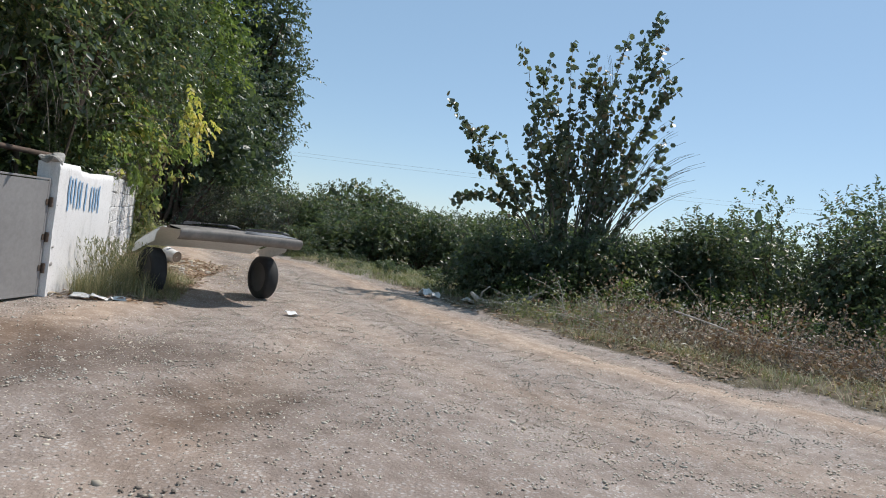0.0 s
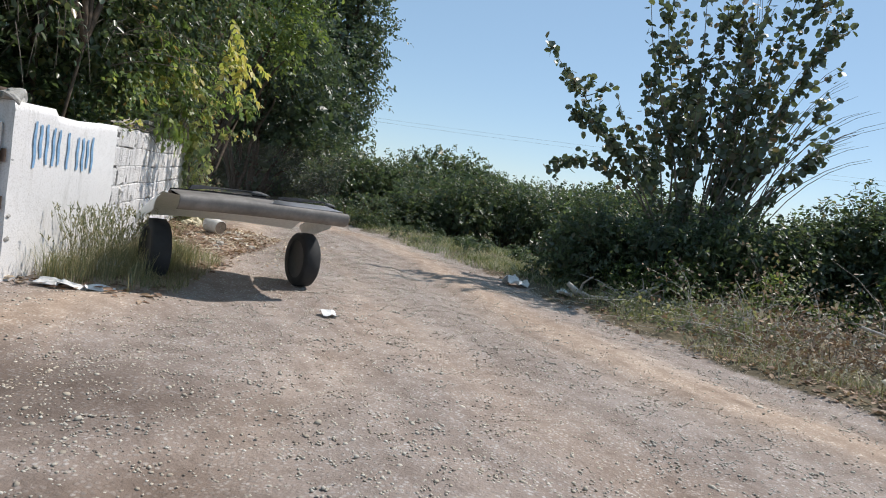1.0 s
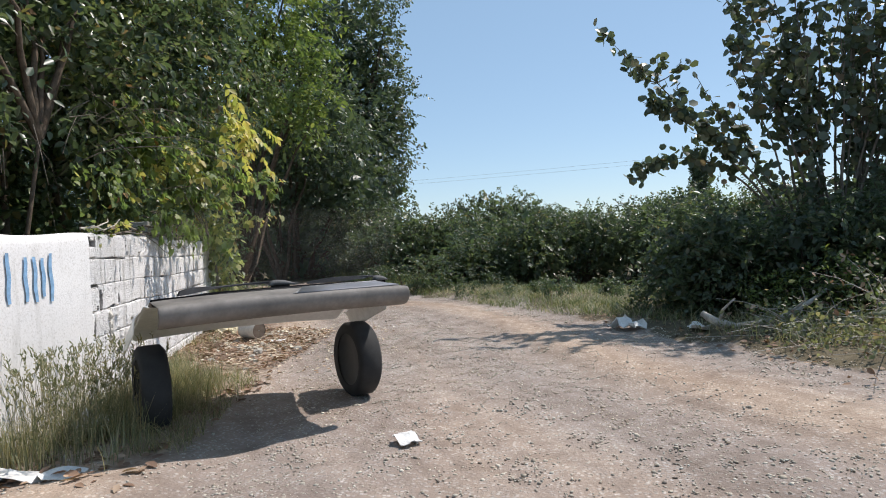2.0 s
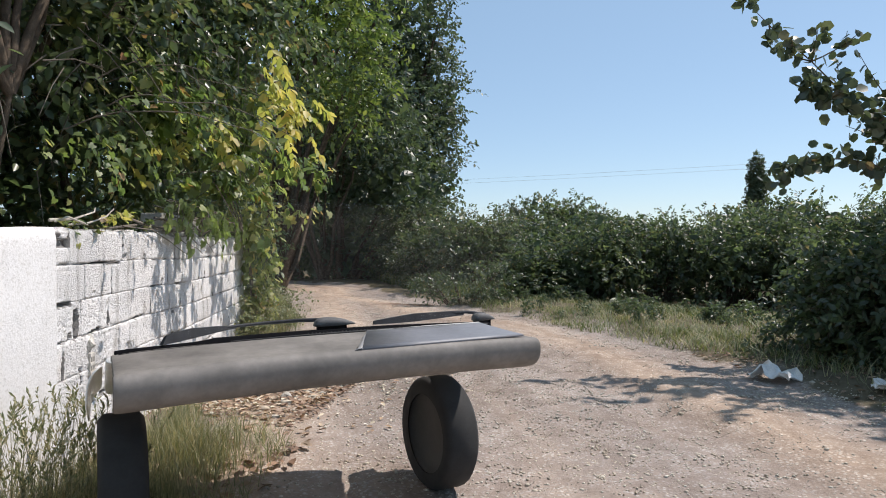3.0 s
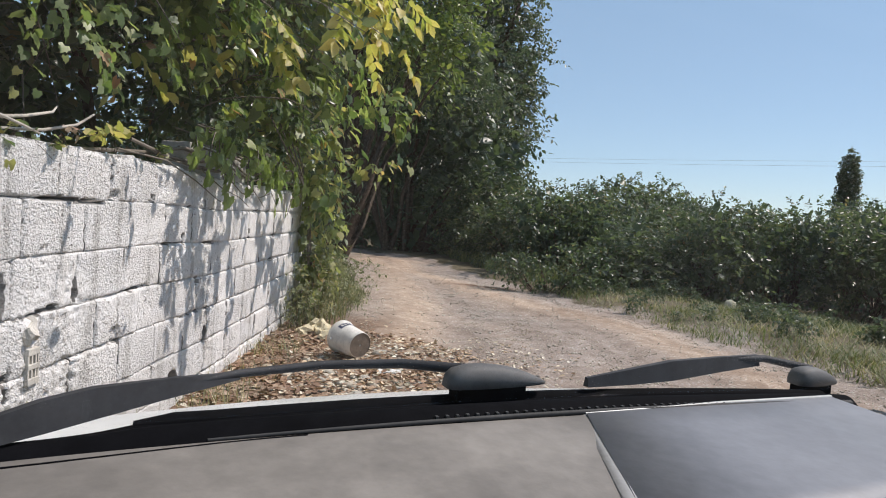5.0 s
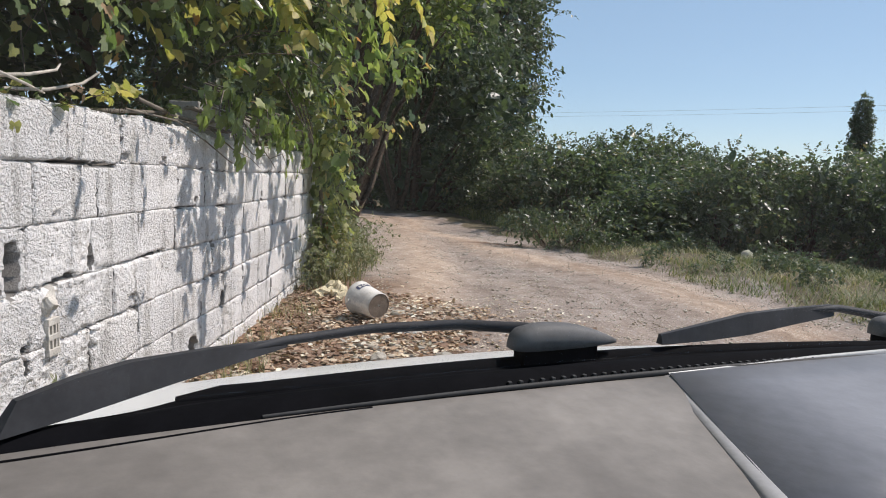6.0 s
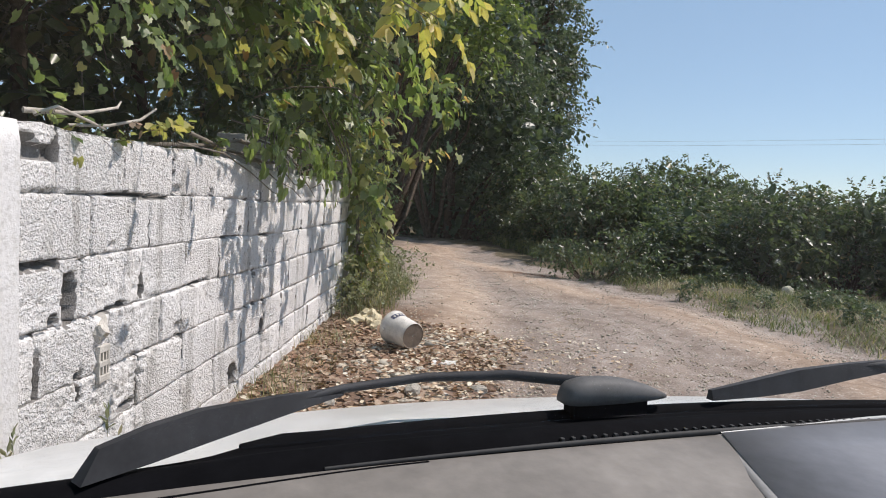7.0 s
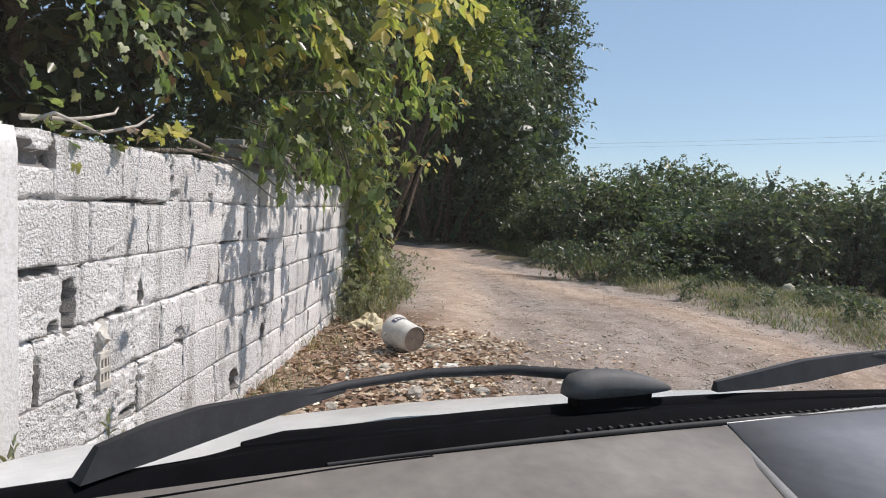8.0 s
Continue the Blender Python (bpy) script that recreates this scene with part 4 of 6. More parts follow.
    # woody stems along the wall top
    for k in range(5):
        z = TOP + 0.03 + 0.03 * k
        pts = np.array([(s, 0.08 + 0.05 * math.sin(s * 2 + k) - 0.1 * (s > 2.0) * (k % 2), z + 0.03 * math.sin(s * 5 + k * 2)) for s in np.linspace(0.9 + 0.35 * k, 5.0, 12)])
        paths.append((loc(pts), np.linspace(0.010, 0.006, 12)))
    for k in range(4):
        s = 1.1 + 0.45 * k
        pts = np.array([(s, 0.05, TOP + 0.03), (s + 0.35, -0.03, TOP + 0.01), (s + 0.75, -0.035, TOP - 0.07 - 0.02 * k), (s + 1.15, -0.035, TOP - 0.17 + 0.03 * k), (s + 1.4, -0.03, TOP - 0.2)])
        paths.append((loc(pts), [0.005, 0.005, 0.004, 0.003, 0.002]))
    for k in range(4):
        pts = np.array([(5.0 + 0.1 * k, -0.05 * k, 0), (5.0 + 0.06 * k, -0.12, 0.6), (4.9, -0.1, 1.3), (4.5 - 0.3 * k, 0, 1.9)])
        paths.append((loc(pts), [0.014, 0.012, 0.010, 0.006]))
    tubes("stem", paths, TWIG_GREY, vine, 5)
    tagged(vine, "grape vine draped over the block wall and its end", "vine")


def bush(name, r, blobs, count, length, size, mat, label, per=8, shape=OVAL, trunk=0.03, place=(0, 0, 0), up=0.5, shell=0.55, bark=BARK, twig=0.004, every=3, fill=0):
    """A bush or tree crown on stems: leaves on twigs round soft blobs. Blobs are relative to its foot."""
    ob = empty(name, place)
    P, T, N, S, tw = sprig_points(r, blobs, count, length, per, size, up=up, shell=shell)
    keep = P[:, 2] > 0.02
    leaves("crown", P[keep], T[keep], N[keep], S[keep], shape, mat, ob)
    if fill:
        bl = np.array(blobs, float)
        w = r.choice(len(bl), fill)
        P = bl[w, :3] + unit(r.normal(size=(fill, 3))) * bl[w, 3:6] * (0.85 * r.random((fill, 1)) ** 0.5)
        P = P[P[:, 2] > 0.1]
        n = len(P)
        leaves("inner_crown", P, r.normal(size=(n, 3)), r.normal(size=(n, 3)), size * r.uniform(2.0, 3.4, n), OVAL, mat, ob)
    paths = []
    for b in blobs:
        foot = np.array([b[0] * 0.25, b[1] * 0.25, -0.1])
        tips = [np.array(b[:3]) + unit(r.normal(size=3) + (0, 0, 0.4)) * np.array(b[3:6]) * 0.75 for _ in range(4)]
        paths += limbs(r, foot, tips, trunk, 0.08)
    paths += twig_paths(tw, twig, every)
    tubes("branchwork", paths, bark, ob, 4)["kind"] = "stuff"
    return tagged(ob, label, "tree" if "tree" in name else "bush")


garden_thicket()
grape_vine()
r = np.random.default_rng(33)
# three hedge bushes, then repeated along the right of the road
def lumps(rr, w, h, n):
    return [(rr.normal(0, w * 0.4), rr.normal(0, w * 0.35), h * rr.uniform(0.3, 0.62), w * rr.uniform(0.42, 0.7), w * rr.uniform(0.4, 0.6), h * rr.uniform(0.3, 0.42)) for _ in range(n)]


models = []
for q in range(3):
    models.append(bush("hedge_bush", r, lumps(r, 1.35, 2.1, 5), 900, 0.36, 0.085, HEDGE_LEAF, "dense dark green bramble bush in the hedgerow", fill=350, place=(-1.0 + 1.5 * q, 17.8, -0.1)))
for b in models:
    b["group"] = "hedgerow bushes"
spots = [(-2.4, 17.9, 1.0), (-3.6, 18.8, 1.0), (-4.7, 19.9, 1.05), (-5.8, 21.3, 1.1), (-6.8, 22.8, 1.2), (-7.6, 24.4, 1.2),
         (3.4, 17.5, 0.95), (4.9, 17.0, 0.95), (6.4, 16.4, 1.0), (-1.4, 20.2, 1.1), (0.4, 20.4, 1.0), (2.0, 20.4, 1.0), (-3.2, 21.0, 1.15), (-4.8, 23.0, 1.2), (3.8, 20, 1.05), (5.6, 19.4, 1.1),
         (7.9, 15.4, 1.1), (9.3, 14.3, 1.15)]
for k, (x, y, sc) in enumerate(spots):
    ob = copy_thing(models[k % 3], Matrix())
    ob.matrix_basis = pose(x, y, -0.12, 0, 0, 67 * k) @ Matrix.Diagonal((sc * 1.1, sc * 1.1, sc * (0.74 + 0.52 * ((k * 37) % 10) / 10), 1))
# taller bushes standing behind the hedge
for k, (x, y, sx, sz) in enumerate([(-5.75, 34.0, 1.5, 1.62), (-3.0, 34.0, 1.9, 1.85), (-1.0, 36.0, 1.6, 1.5), (1.6, 35.0, 1.5, 1.35), (5.5, 33.0, 1.7, 1.5)]):
    ob = copy_thing(models[k % 3], Matrix())
    ob.matrix_basis = pose(x, y, -0.15, 0, 0, 51 * k) @ Matrix.Diagonal((sx, sx, sz, 1))

# bushes on the bank below the tall shrub and to its right
for x, y, w, h, n, seed in [(2.3, 10.2, 0.9, 1.6, 4, 1), (3.6, 10.4, 1.1, 1.7, 5, 2), (5.0, 10.3, 1.1, 1.9, 5, 3), (6.5, 10.4, 1.1, 2.3, 5, 4), (8.0, 10.2, 1.3, 3.3, 6, 5), (9.6, 9.9, 1.3, 3.5, 6, 6), (11.3, 9.2, 1.4, 3.1, 5, 7)]:
    rr = np.random.default_rng(50 + seed)
    b = bush("bank_bush", rr, lumps(rr, w, h, n), 1500, 0.36, 0.08, HEDGE_LEAF, "dark green leafy bush on the road bank", fill=220, place=(x, y, -0.05))
    b["group"] = "bushes on the bank"


light_weed = bush("bank_weed", np.random.default_rng(41), [(0, 0, 0.3, 0.35, 0.3, 0.3), (0.25, 0.1, 0.5, 0.25, 0.25, 0.3), (-0.2, -0.1, 0.42, 0.28, 0.25, 0.32)], 190, 0.26, 0.055, LIGHT_LEAF, "light green sunlit weed on the road bank", per=7, trunk=0.006, place=(3.5, 9.1, 0), twig=0.003)
light_weed["group"] = "light weeds on the bank"
for x, y, q, rz in [(4.5, 8.95, 1.1, 80), (5.5, 9.0, 0.85, 200), (6.4, 8.7, 1.25, 310), (7.6, 8.4, 1.0, 40), (2.75, 9.35, 0.7, 150), (8.8, 8.3, 1.2, 260)]:
    ob = copy_thing(light_weed, Matrix())
    ob.matrix_basis = pose(x, y, float(ground_z(x, y)), 0, 0, rz) @ Matrix.Diagonal((q, q, q, 1))


def tall_shrub():
    """Open many-stemmed shrub with round leaves along its wands."""
    r = np.random.default_rng(77)
    foot = np.array([3.75, 10.6, 0.0])
    ob = empty("tall_shrub", tuple(foot))
    tips = [(0.89, 10.5, 3.95), (2.15, 10.6, 5.3), (2.7, 10.9, 5.0), (3.2, 10.4, 5.35), (3.7, 10.8, 5.2), (4.3, 10.5, 5.5), (4.95, 10.6, 6.35), (5.1, 10.7, 5.6),
            (5.3, 10.5, 4.6), (4.7, 10.3, 4.4), (3.9, 10.2, 4.3), (3.0, 10.7, 4.1), (2.5, 10.4, 3.6), (5.5, 10.7, 3.7), (4.9, 10.9, 3.3), (3.5, 10.9, 3.5), (4.3, 10.9, 3.6), (5.4, 10.4, 5.0), (2.4, 10.9, 2.9), (4.6, 10.1, 2.9), (5.3, 10.1, 2.8), (3.3, 10.2, 3.0), (4.0, 10.9, 4.8), (3.0, 10.5, 4.7), (4.6, 10.7, 5.0)]
    paths, P, T, N, S = [], [], [], [], []
    for tip in tips:
        tip = np.array(tip) - foot
        out = np.array([tip[0] * 0.25, tip[1] * 0.3, tip[2] * 0.45])
        t = np.linspace(0, 1, 12)[:, None]
        start = np.array([r.normal(0, 0.18), r.normal(0, 0.15), 0.0])
        p = start * (1 - t) ** 2 + 2 * t * (1 - t) * out + tip * t ** 2 + r.normal(0, 0.03, (12, 3)) * t
        paths.append((p, 0.028 * (1 - 0.9 * t[:, 0])))
        for side in range(6):
            i = r.integers(5, 11)
            d = unit(unit(p[i + 1] - p[i]) + r.normal(0, 0.55, 3))
            L = r.uniform(0.3, 0.7)
            q = p[i] + d * np.linspace(0, L, 5)[:, None] + np.array([0, 0, 0.25]) * np.linspace(0, 1, 5)[:, None] ** 2 * L
            paths.append((q, np.linspace(0.010, 0.003, 5)))
            for k in range(15):
                u = r.uniform(0.1, 1.0) * 4
                j = min(int(u), 3)
                P.append(q[j] * (1 - u + j) + q[j + 1] * (u - j) + r.normal(0, 0.035, 3))
        for k in range(72):
            u = (1 - 0.46 * r.random() ** 1.3) * 10.99
            j = min(int(u), 10)
            P.append(p[j] * (1 - u + j) + p[j + 1] * (u - j) + r.normal(0, 0.045, 3))
    # low wands arching over, thick with leaves
    for tip, top, n in (((-2.45, 0.1, 1.98), 2.75, 150), ((-2.28, -0.3, 2.85), 2.6, 230)):
        t = np.linspace(0, 1, 12)[:, None]
        p = 2 * t * (1 - t) * np.array([tip[0] * 0.45, tip[1] * 0.5, top]) + np.array(tip) * t ** 2
        paths.append((p, 0.024 * (1 - 0.9 * t[:, 0])))
        for k in range(n):
            u = (1 - 0.5 * r.random() ** 1.1) * 10.99
            j = min(int(u), 10)
            P.append(p[j] * (1 - u + j) + p[j + 1] * (u - j) + r.normal(0, 0.06, 3))
    # bare wands to the right
    for k in range(30):
        a = r.uniform(0.15, 1.0)
        tip = np.array([1.2 + 1.4 * a, r.normal(0, 0.3), 3.9 + 1.0 * r.random() - 1.5 * a])
        if k < 4:
            tip = np.array([0.1 + 0.35 * r.normal(), 0, 5.3])
        t = np.linspace(0, 1, 9)[:, None]
        start = np.array([r.normal(0.3, 0.25), r.normal(0, 0.15), 0.2])
        p = start * (1 - t) ** 2 + 2 * t * (1 - t) * np.array([0.5 + 0.3 * tip[0], 0, tip[2] * 0.9]) + tip * t ** 2
        paths.append((p, 0.014 * (1 - 0.85 * t[:, 0])))
    P = np.array(P)
    n = len(P)
    leaves("crown", P, r.normal(size=(n, 3)) + (0, 0, -0.4), r.normal(size=(n, 3)) + (0, -0.6, 0.6), r.uniform(0.085, 0.135, n), ROUND, SHRUB_LEAF, ob)
    tubes("stem_mass", paths, TWIG_GREY, ob, 5)["kind"] = "stuff"
    tagged(ob, "tall open shrub with round leaves and bare wands", "shrub")


tall_shrub()
# big dark trees at the end of the road
rr = np.random.default_rng(91)
bush("road_end_tree", rr, [(0, 0, 10, 5.2, 5, 6), (2.5, -1, 7, 3.6, 3, 3.2), (3.4, 0, 10, 2.6, 3, 3.6), (-4, 1, 9, 4.5, 4, 6), (1.5, 0, 15, 4, 4, 4), (3.2, -1, 4.4, 2.6, 2.6, 1.9), (-2, -2, 5, 4, 3, 3)],
     5200, 1.0, 0.26, DARK_LEAF, "tall dark green tree at the bend of the road", fill=2500, per=9, trunk=0.35, place=(-15.6, 41, -0.2), up=0.7, twig=0.012)
bush("thicket_tree", rr, [(0, 0, 4.5, 4.5, 2.5, 3.6), (-5, 1, 5, 4.5, 2.5, 4.2), (-10, 0, 5.5, 5, 3, 4.5), (3, 1, 2.6, 2.6, 2, 2.4), (-3, -1, 1.6, 4, 2, 1.7), (-8, -1.5, 1.8, 4, 2, 1.9), (-14, -2, 3.5, 4, 3, 3.6), (1.5, -2, 1.5, 3.0, 1.6, 1.8), (-5, -3.5, 1.8, 3.5, 1.6, 2.2), (-10, -5, 2.2, 4, 2, 2.6), (2.6, -3.0, 6.6, 3.6, 4.0, 2.4), (-3, -4, 7.2, 4.0, 4.0, 2.6), (-8, -4, 7.5, 4.0, 4.0, 3.0)],
     4600, 0.8, 0.24, DARK_LEAF, "dark shaded thicket closing the end of the lane", fill=3000, per=9, trunk=0.16, place=(-14.5, 33.5, -0.2), up=0.3, twig=0.01)
bush("thicket_tree", np.random.default_rng(77), [(0, 0.6, 0.9, 2.2, 0.8, 1.1), (-3.5, 0.2, 1.0, 2.4, 0.8, 1.2), (2.6, 1.2, 1.0, 1.6, 1.0, 1.3), (-7, 0.5, 1.4, 2.6, 1.0, 1.6), (-1.0, 0.4, 3.0, 2.6, 1.2, 1.6), (-5, 0.2, 3.2, 2.8, 1.2, 1.8), (1.8, 1.0, 3.2, 1.8, 1.4, 1.6), (-0.5, -0.9, 5.0, 3.0, 2.0, 1.3), (-5, -0.9, 5.3, 3.0, 2.0, 1.5), (1.2, 0.0, 5.6, 2.0, 1.8, 1.4)],
     2600, 0.6, 0.17, DARK_LEAF, "dark overhanging thicket at the bend of the lane", fill=1600, per=8, trunk=0.09, place=(-9.4, 22.0, -0.1), up=0.2, twig=0.008)
bush("roadside_tree", rr, [(2.3, -0.1, 6.0, 1.35, 1.4, 1.4), (1.4, 0.3, 8.2, 1.8, 1.6, 1.6), (0.2, 0.2, 6.5, 1.8, 1.7, 2.0), (1.0, 0.0, 10.2, 1.8, 1.8, 1.6), (2.5, -0.3, 4.6, 0.8, 0.8, 0.6)],
     1800, 0.6, 0.16, LIGHT_LEAF, "light green walnut tree leaning over the lane", per=9, trunk=0.11, place=(-9.5, 18.0, 0), up=0.1, twig=0.01)
bush("verge_bush", np.random.default_rng(78), [(0, 0, 0.38, 0.6, 0.4, 0.36), (-0.6, -0.15, 0.42, 0.4, 0.3, 0.2), (0.6, 0.1, 0.42, 0.5, 0.4, 0.4)], 340, 0.22, 0.07, HEDGE_LEAF, "low dark bush leaning over the road edge", per=6, trunk=0.015, place=(-3.35, 15.35, 0.0), up=0.3, twig=0.004)
bush("garden_bush", rr, lumps(rr, 1.5, 3.0, 6), 900, 0.4, 0.12, VINE, "overgrown dark bush at the wall end", place=(-7.6, 12.6, 0))
bush("garden_bush", rr, lumps(rr, 1.6, 3.4, 6), 900, 0.4, 0.12, VINE, "overgrown dark bush along the lane", place=(-9.4, 15.2, 0))
bush("poplar_tree", rr, [(0, 0, 7, 1.7, 1.7, 6), (0.1, 0, 12, 1.3, 1.3, 4.0)], 1500, 0.7, 0.34, DARK_LEAF, "slim dark poplar far across the fields", per=8, trunk=0.25, place=(21.2, 120, -0.3), up=1.6, twig=0.02)
# far tree line
for k, (x, y, w, h) in enumerate([(-3, 70, 9, 3.4), (10, 78, 9, 3.0), (24, 82, 10, 3.6), (40, 84, 10, 3.2), (58, 80, 10, 3.8), (76, 76, 11, 4.2), (92, 66, 11, 4.2)]):
    r3 = np.random.default_rng(200 + k)
    b = bush("far_tree", r3, [(r3.uniform(-w, w) * 0.6, r3.normal(0, 1.5), h * 0.55, w * 0.35, 2.5, h * 0.5) for _ in range(6)], 700, 0.8, 0.45, DARK_LEAF, "hazy dark trees along the far field edge", per=8, trunk=0.1, place=(x, y, -0.3), twig=0.02, every=9)
    b["group"] = "far trees"


# ---- power lines ----
def cables():
    poles = []
    for x, y in [(-66, 97), (66, 66)]:
        p = empty("power_pole", (x, y, -0.3))
        tubes("pole", [([(0, 0, 0), (0, 0, 10.2)], [0.14, 0.10])], BARK, p, 10)
        bm = bmesh.new()
        box(bm, (-0.8, -0.05, 9.6), (0.8, 0.05, 9.72), 0.01)
        part("crossarm", bm, BARK, p)
        tagged(p, "wooden power pole across the fields", "pole", "power poles")
    wires = []
    for off, h in ((-0.7, 9.75), (0.7, 9.3)):
        pts = []
        for t in np.linspace(0, 1, 30):
            pts.append((-66 + 132 * t + off, 97 - 31 * t, h + 0.6 - 0.9 * 4 * t * (1 - t)))
        wires.append((np.array(pts), np.full(len(pts), 0.008)))
    ob = tubes("power_cable", wires, RUST, None, 4)
    tagged(ob, "two thin dark power cables sagging between poles", "cable")


cables()


# ---- ground cover ----
def blades(name, r, xy, height, width, mat, label, lean=0.35):
    """Grass: each blade a bent tapering strip."""
    n = len(xy)
    z = ground_z(xy[:, 0], xy[:, 1])
    base = np.column_stack([xy, z - 0.01])
    h = height * r.uniform(0.45, 1.2, n)
    a = r.uniform(0, 2 * np.pi, n)
    out = np.column_stack([np.cos(a), np.sin(a), np.zeros(n)]) * (h * lean * r.uniform(0.2, 1.6, n))[:, None]
    side = np.column_stack([-np.sin(a), np.cos(a), np.zeros(n)]) * (width * r.uniform(0.6, 1.2, n))[:, None]
    mid = base + out * 0.3 + np.array([0, 0, 1]) * (h * 0.55)[:, None]
    tip = base + out + np.array([0, 0, 1]) * h[:, None]
    v = np.stack([base - side, base + side, mid + side * 0.8, mid - side * 0.8, tip + side * 0.12, tip - side * 0.12], 1).reshape(-1, 3)
    i = (np.arange(n) * 6)[:, None]
    f = np.concatenate([i + [[0, 1, 2, 3]], i + [[3, 2, 4, 5]]])
    ob = raw(name, v, f, mat)
    tagged(ob, label, "grass", kind="stuff")
    return ob


def stalks(name, r, xy, height, label):
    """Upright grass stalks with narrow seed heads."""
    paths, P, T = [], [], []
    for x, y in xy:
        h = height * r.uniform(0.55, 1.15)
        lean = r.normal(0, 0.16, 2) * h
        z = float(ground_z(x, y))
        p = np.array([(x, y, z), (x + lean[0] * 0.4, y + lean[1] * 0.4, z + h * 0.6), (x + lean[0], y + lean[1], z + h)])
        paths.append((p, [0.0016, 0.0013, 0.0009]))
        k = np.linspace(0, 1, 9)[:, None]
        P.append(p[2] + (p[2] - p[1]) * 0.25 * k - (p[2] - p[1]) * 0.12)
        T.append((p[2] - p[1])[None] / h + r.normal(0, 0.18, (9, 3)))
        for _ in range(2):
            q = r.uniform(0.2, 0.7)
            P.append((p[0] * (1 - q) + p[2] * q)[None])
            T.append(r.normal(0, 0.5, (1, 3)) + (0, 0, 0.6))
    P, T = np.concatenate(P), np.concatenate(T)
    v, f = leaf_arrays(P, T, r.normal(size=P.shape), r.uniform(0.018, 0.034, len(P)), NARROW)
    ob = raw(name, v, f, GRASS)
    tubes("stem", paths, GRASS, ob, 3)["kind"] = "stuff"
    tagged(ob, label, "grass", kind="stuff")


def scatter(r, n, poly, clump=0.0):
    """Points inside a convex strip of the plan given by its corners."""
    poly = np.array(poly, float)
    lo, hi = poly.min(0), poly.max(0)
    got = []
    while sum(map(len, got)) < n:
        p = r.uniform(lo, hi, (n * 2, 2))
        inside = np.ones(len(p), bool)
        for a, b in zip(poly, np.roll(poly, -1, 0)):
            inside &= ((b - a)[0] * (p[:, 1] - a[1]) - (b - a)[1] * (p[:, 0] - a[0])) >= 0
        if clump:
            g = np.array([noise.noise(Vector((q[0] * clump, q[1] * clump, 3.0))) for q in p])
            inside &= g + r.normal(0, 0.25, len(p)) > 0.02
        got.append(p[inside])
    return np.concatenate(got)[:n]


g = np.random.default_rng(5)
blades("wall_grass", g, scatter(g, 4300, [(-2.75, 4.3), (-1.95, 4.35), (-2.35, 6.2), (-3.15, 6.6)], 1.6), 0.27, 0.0026, GRASS, "tall half-dry grass along the wall foot", 0.5)
stalks("wall_grass", g, scatter(g, 330, [(-2.75, 4.3), (-2.15, 4.35), (-2.45, 5.6), (-3.0, 5.6)], 1.2), 0.52, "seeding grass stalks standing against the wall")
blades("wall_grass", g, scatter(g, 1800, [(-2.4, 4.5), (-1.75, 4.7), (-2.2, 6.5), (-2.9, 6.9)], 1.5), 0.13, 0.0026, GRASS, "short half-dry grass spreading from the wall", 1.2)
blades("wall_grass", g, scatter(g, 380, [(-3.2, 6.4), (-2.9, 6.3), (-3.2, 7.0), (-3.4, 7.1)], 2.0), 0.2, 0.003, GRASS, "sparse grass at the block wall foot")
blades("wall_end_weeds", g, scatter(g, 420, [(-4.75, 9.9), (-4.2, 9.7), (-5.1, 12.2), (-5.9, 12.2)], 1.2), 0.36, 0.004, GRASS, "half-dry grass round the wall end", 0.6)
blades("lane_grass", g, scatter(g, 1800, [(-5.4, 11.8), (-5.1, 11.8), (-10.0, 19.6), (-10.6, 19.6)], 1.0), 0.3, 0.008, GREEN_GRASS, "rough grass along the lane")
blades("verge_grass", g, scatter(g, 9000, [(-3.3, 15.2), (1.6, 9.4), (5.0, 13.5), (1.5, 17.2), (-2.4, 17.4)], 0.7), 0.12, 0.006, GREEN_GRASS, "short half-dry grass between road and hedge", 1.3)
blades("verge_grass", g, scatter(g, 7000, [(-3.3, 15.2), (1.6, 9.4), (5.0, 13.5), (1.5, 17.2), (-2.4, 17.4)], 0.9), 0.10, 0.005, GRASS, "dry grass stubble on the verge", 1.6)
blades("hedge_grass", g, scatter(g, 4500, [(-9.0, 23.6), (-3.4, 15.3), (-1.5, 16.5), (-7.2, 23.8)], 0.6), 0.3, 0.009, GREEN_GRASS, "rough green grass at the hedge foot")
blades("bank_grass", g, scatter(g, 6500, [(0.9, 10.0), (2.2, 7.9), (4.9, 4.8), (10.5, 3.0), (11, 8.0), (5.0, 9.6)], 0.8), 0.20, 0.0035, GRASS, "dry grass and stalks on the road bank", 1.3)


tall_weed = bush("wall_end_weed", np.random.default_rng(19), [(0, 0, 0.22, 0.22, 0.2, 0.22), (0.08, -0.06, 0.42, 0.2, 0.2, 0.22), (-0.1, 0.1, 0.35, 0.2, 0.2, 0.25)], 85, 0.18, 0.042, WEED_LEAF, "bushy grey-green weed at the wall end", per=7, trunk=0.004, place=(-4.72, 10.1, 0), twig=0.002, bark=WEED_LEAF)
tall_weed["group"] = "weeds at the wall end"
for x, y, q, rz in [(-4.95, 10.45, 1.15, 70), (-4.72, 10.75, 0.85, 190), (-5.25, 11.0, 1.2, 300), (-4.62, 9.75, 0.6, 20), (-5.0, 11.5, 0.9, 110)]:
    ob = copy_thing(tall_weed, Matrix())
    ob.matrix_basis = pose(x, y, 0, 0, 0, rz) @ Matrix.Diagonal((q, q, q * 1.1, 1))
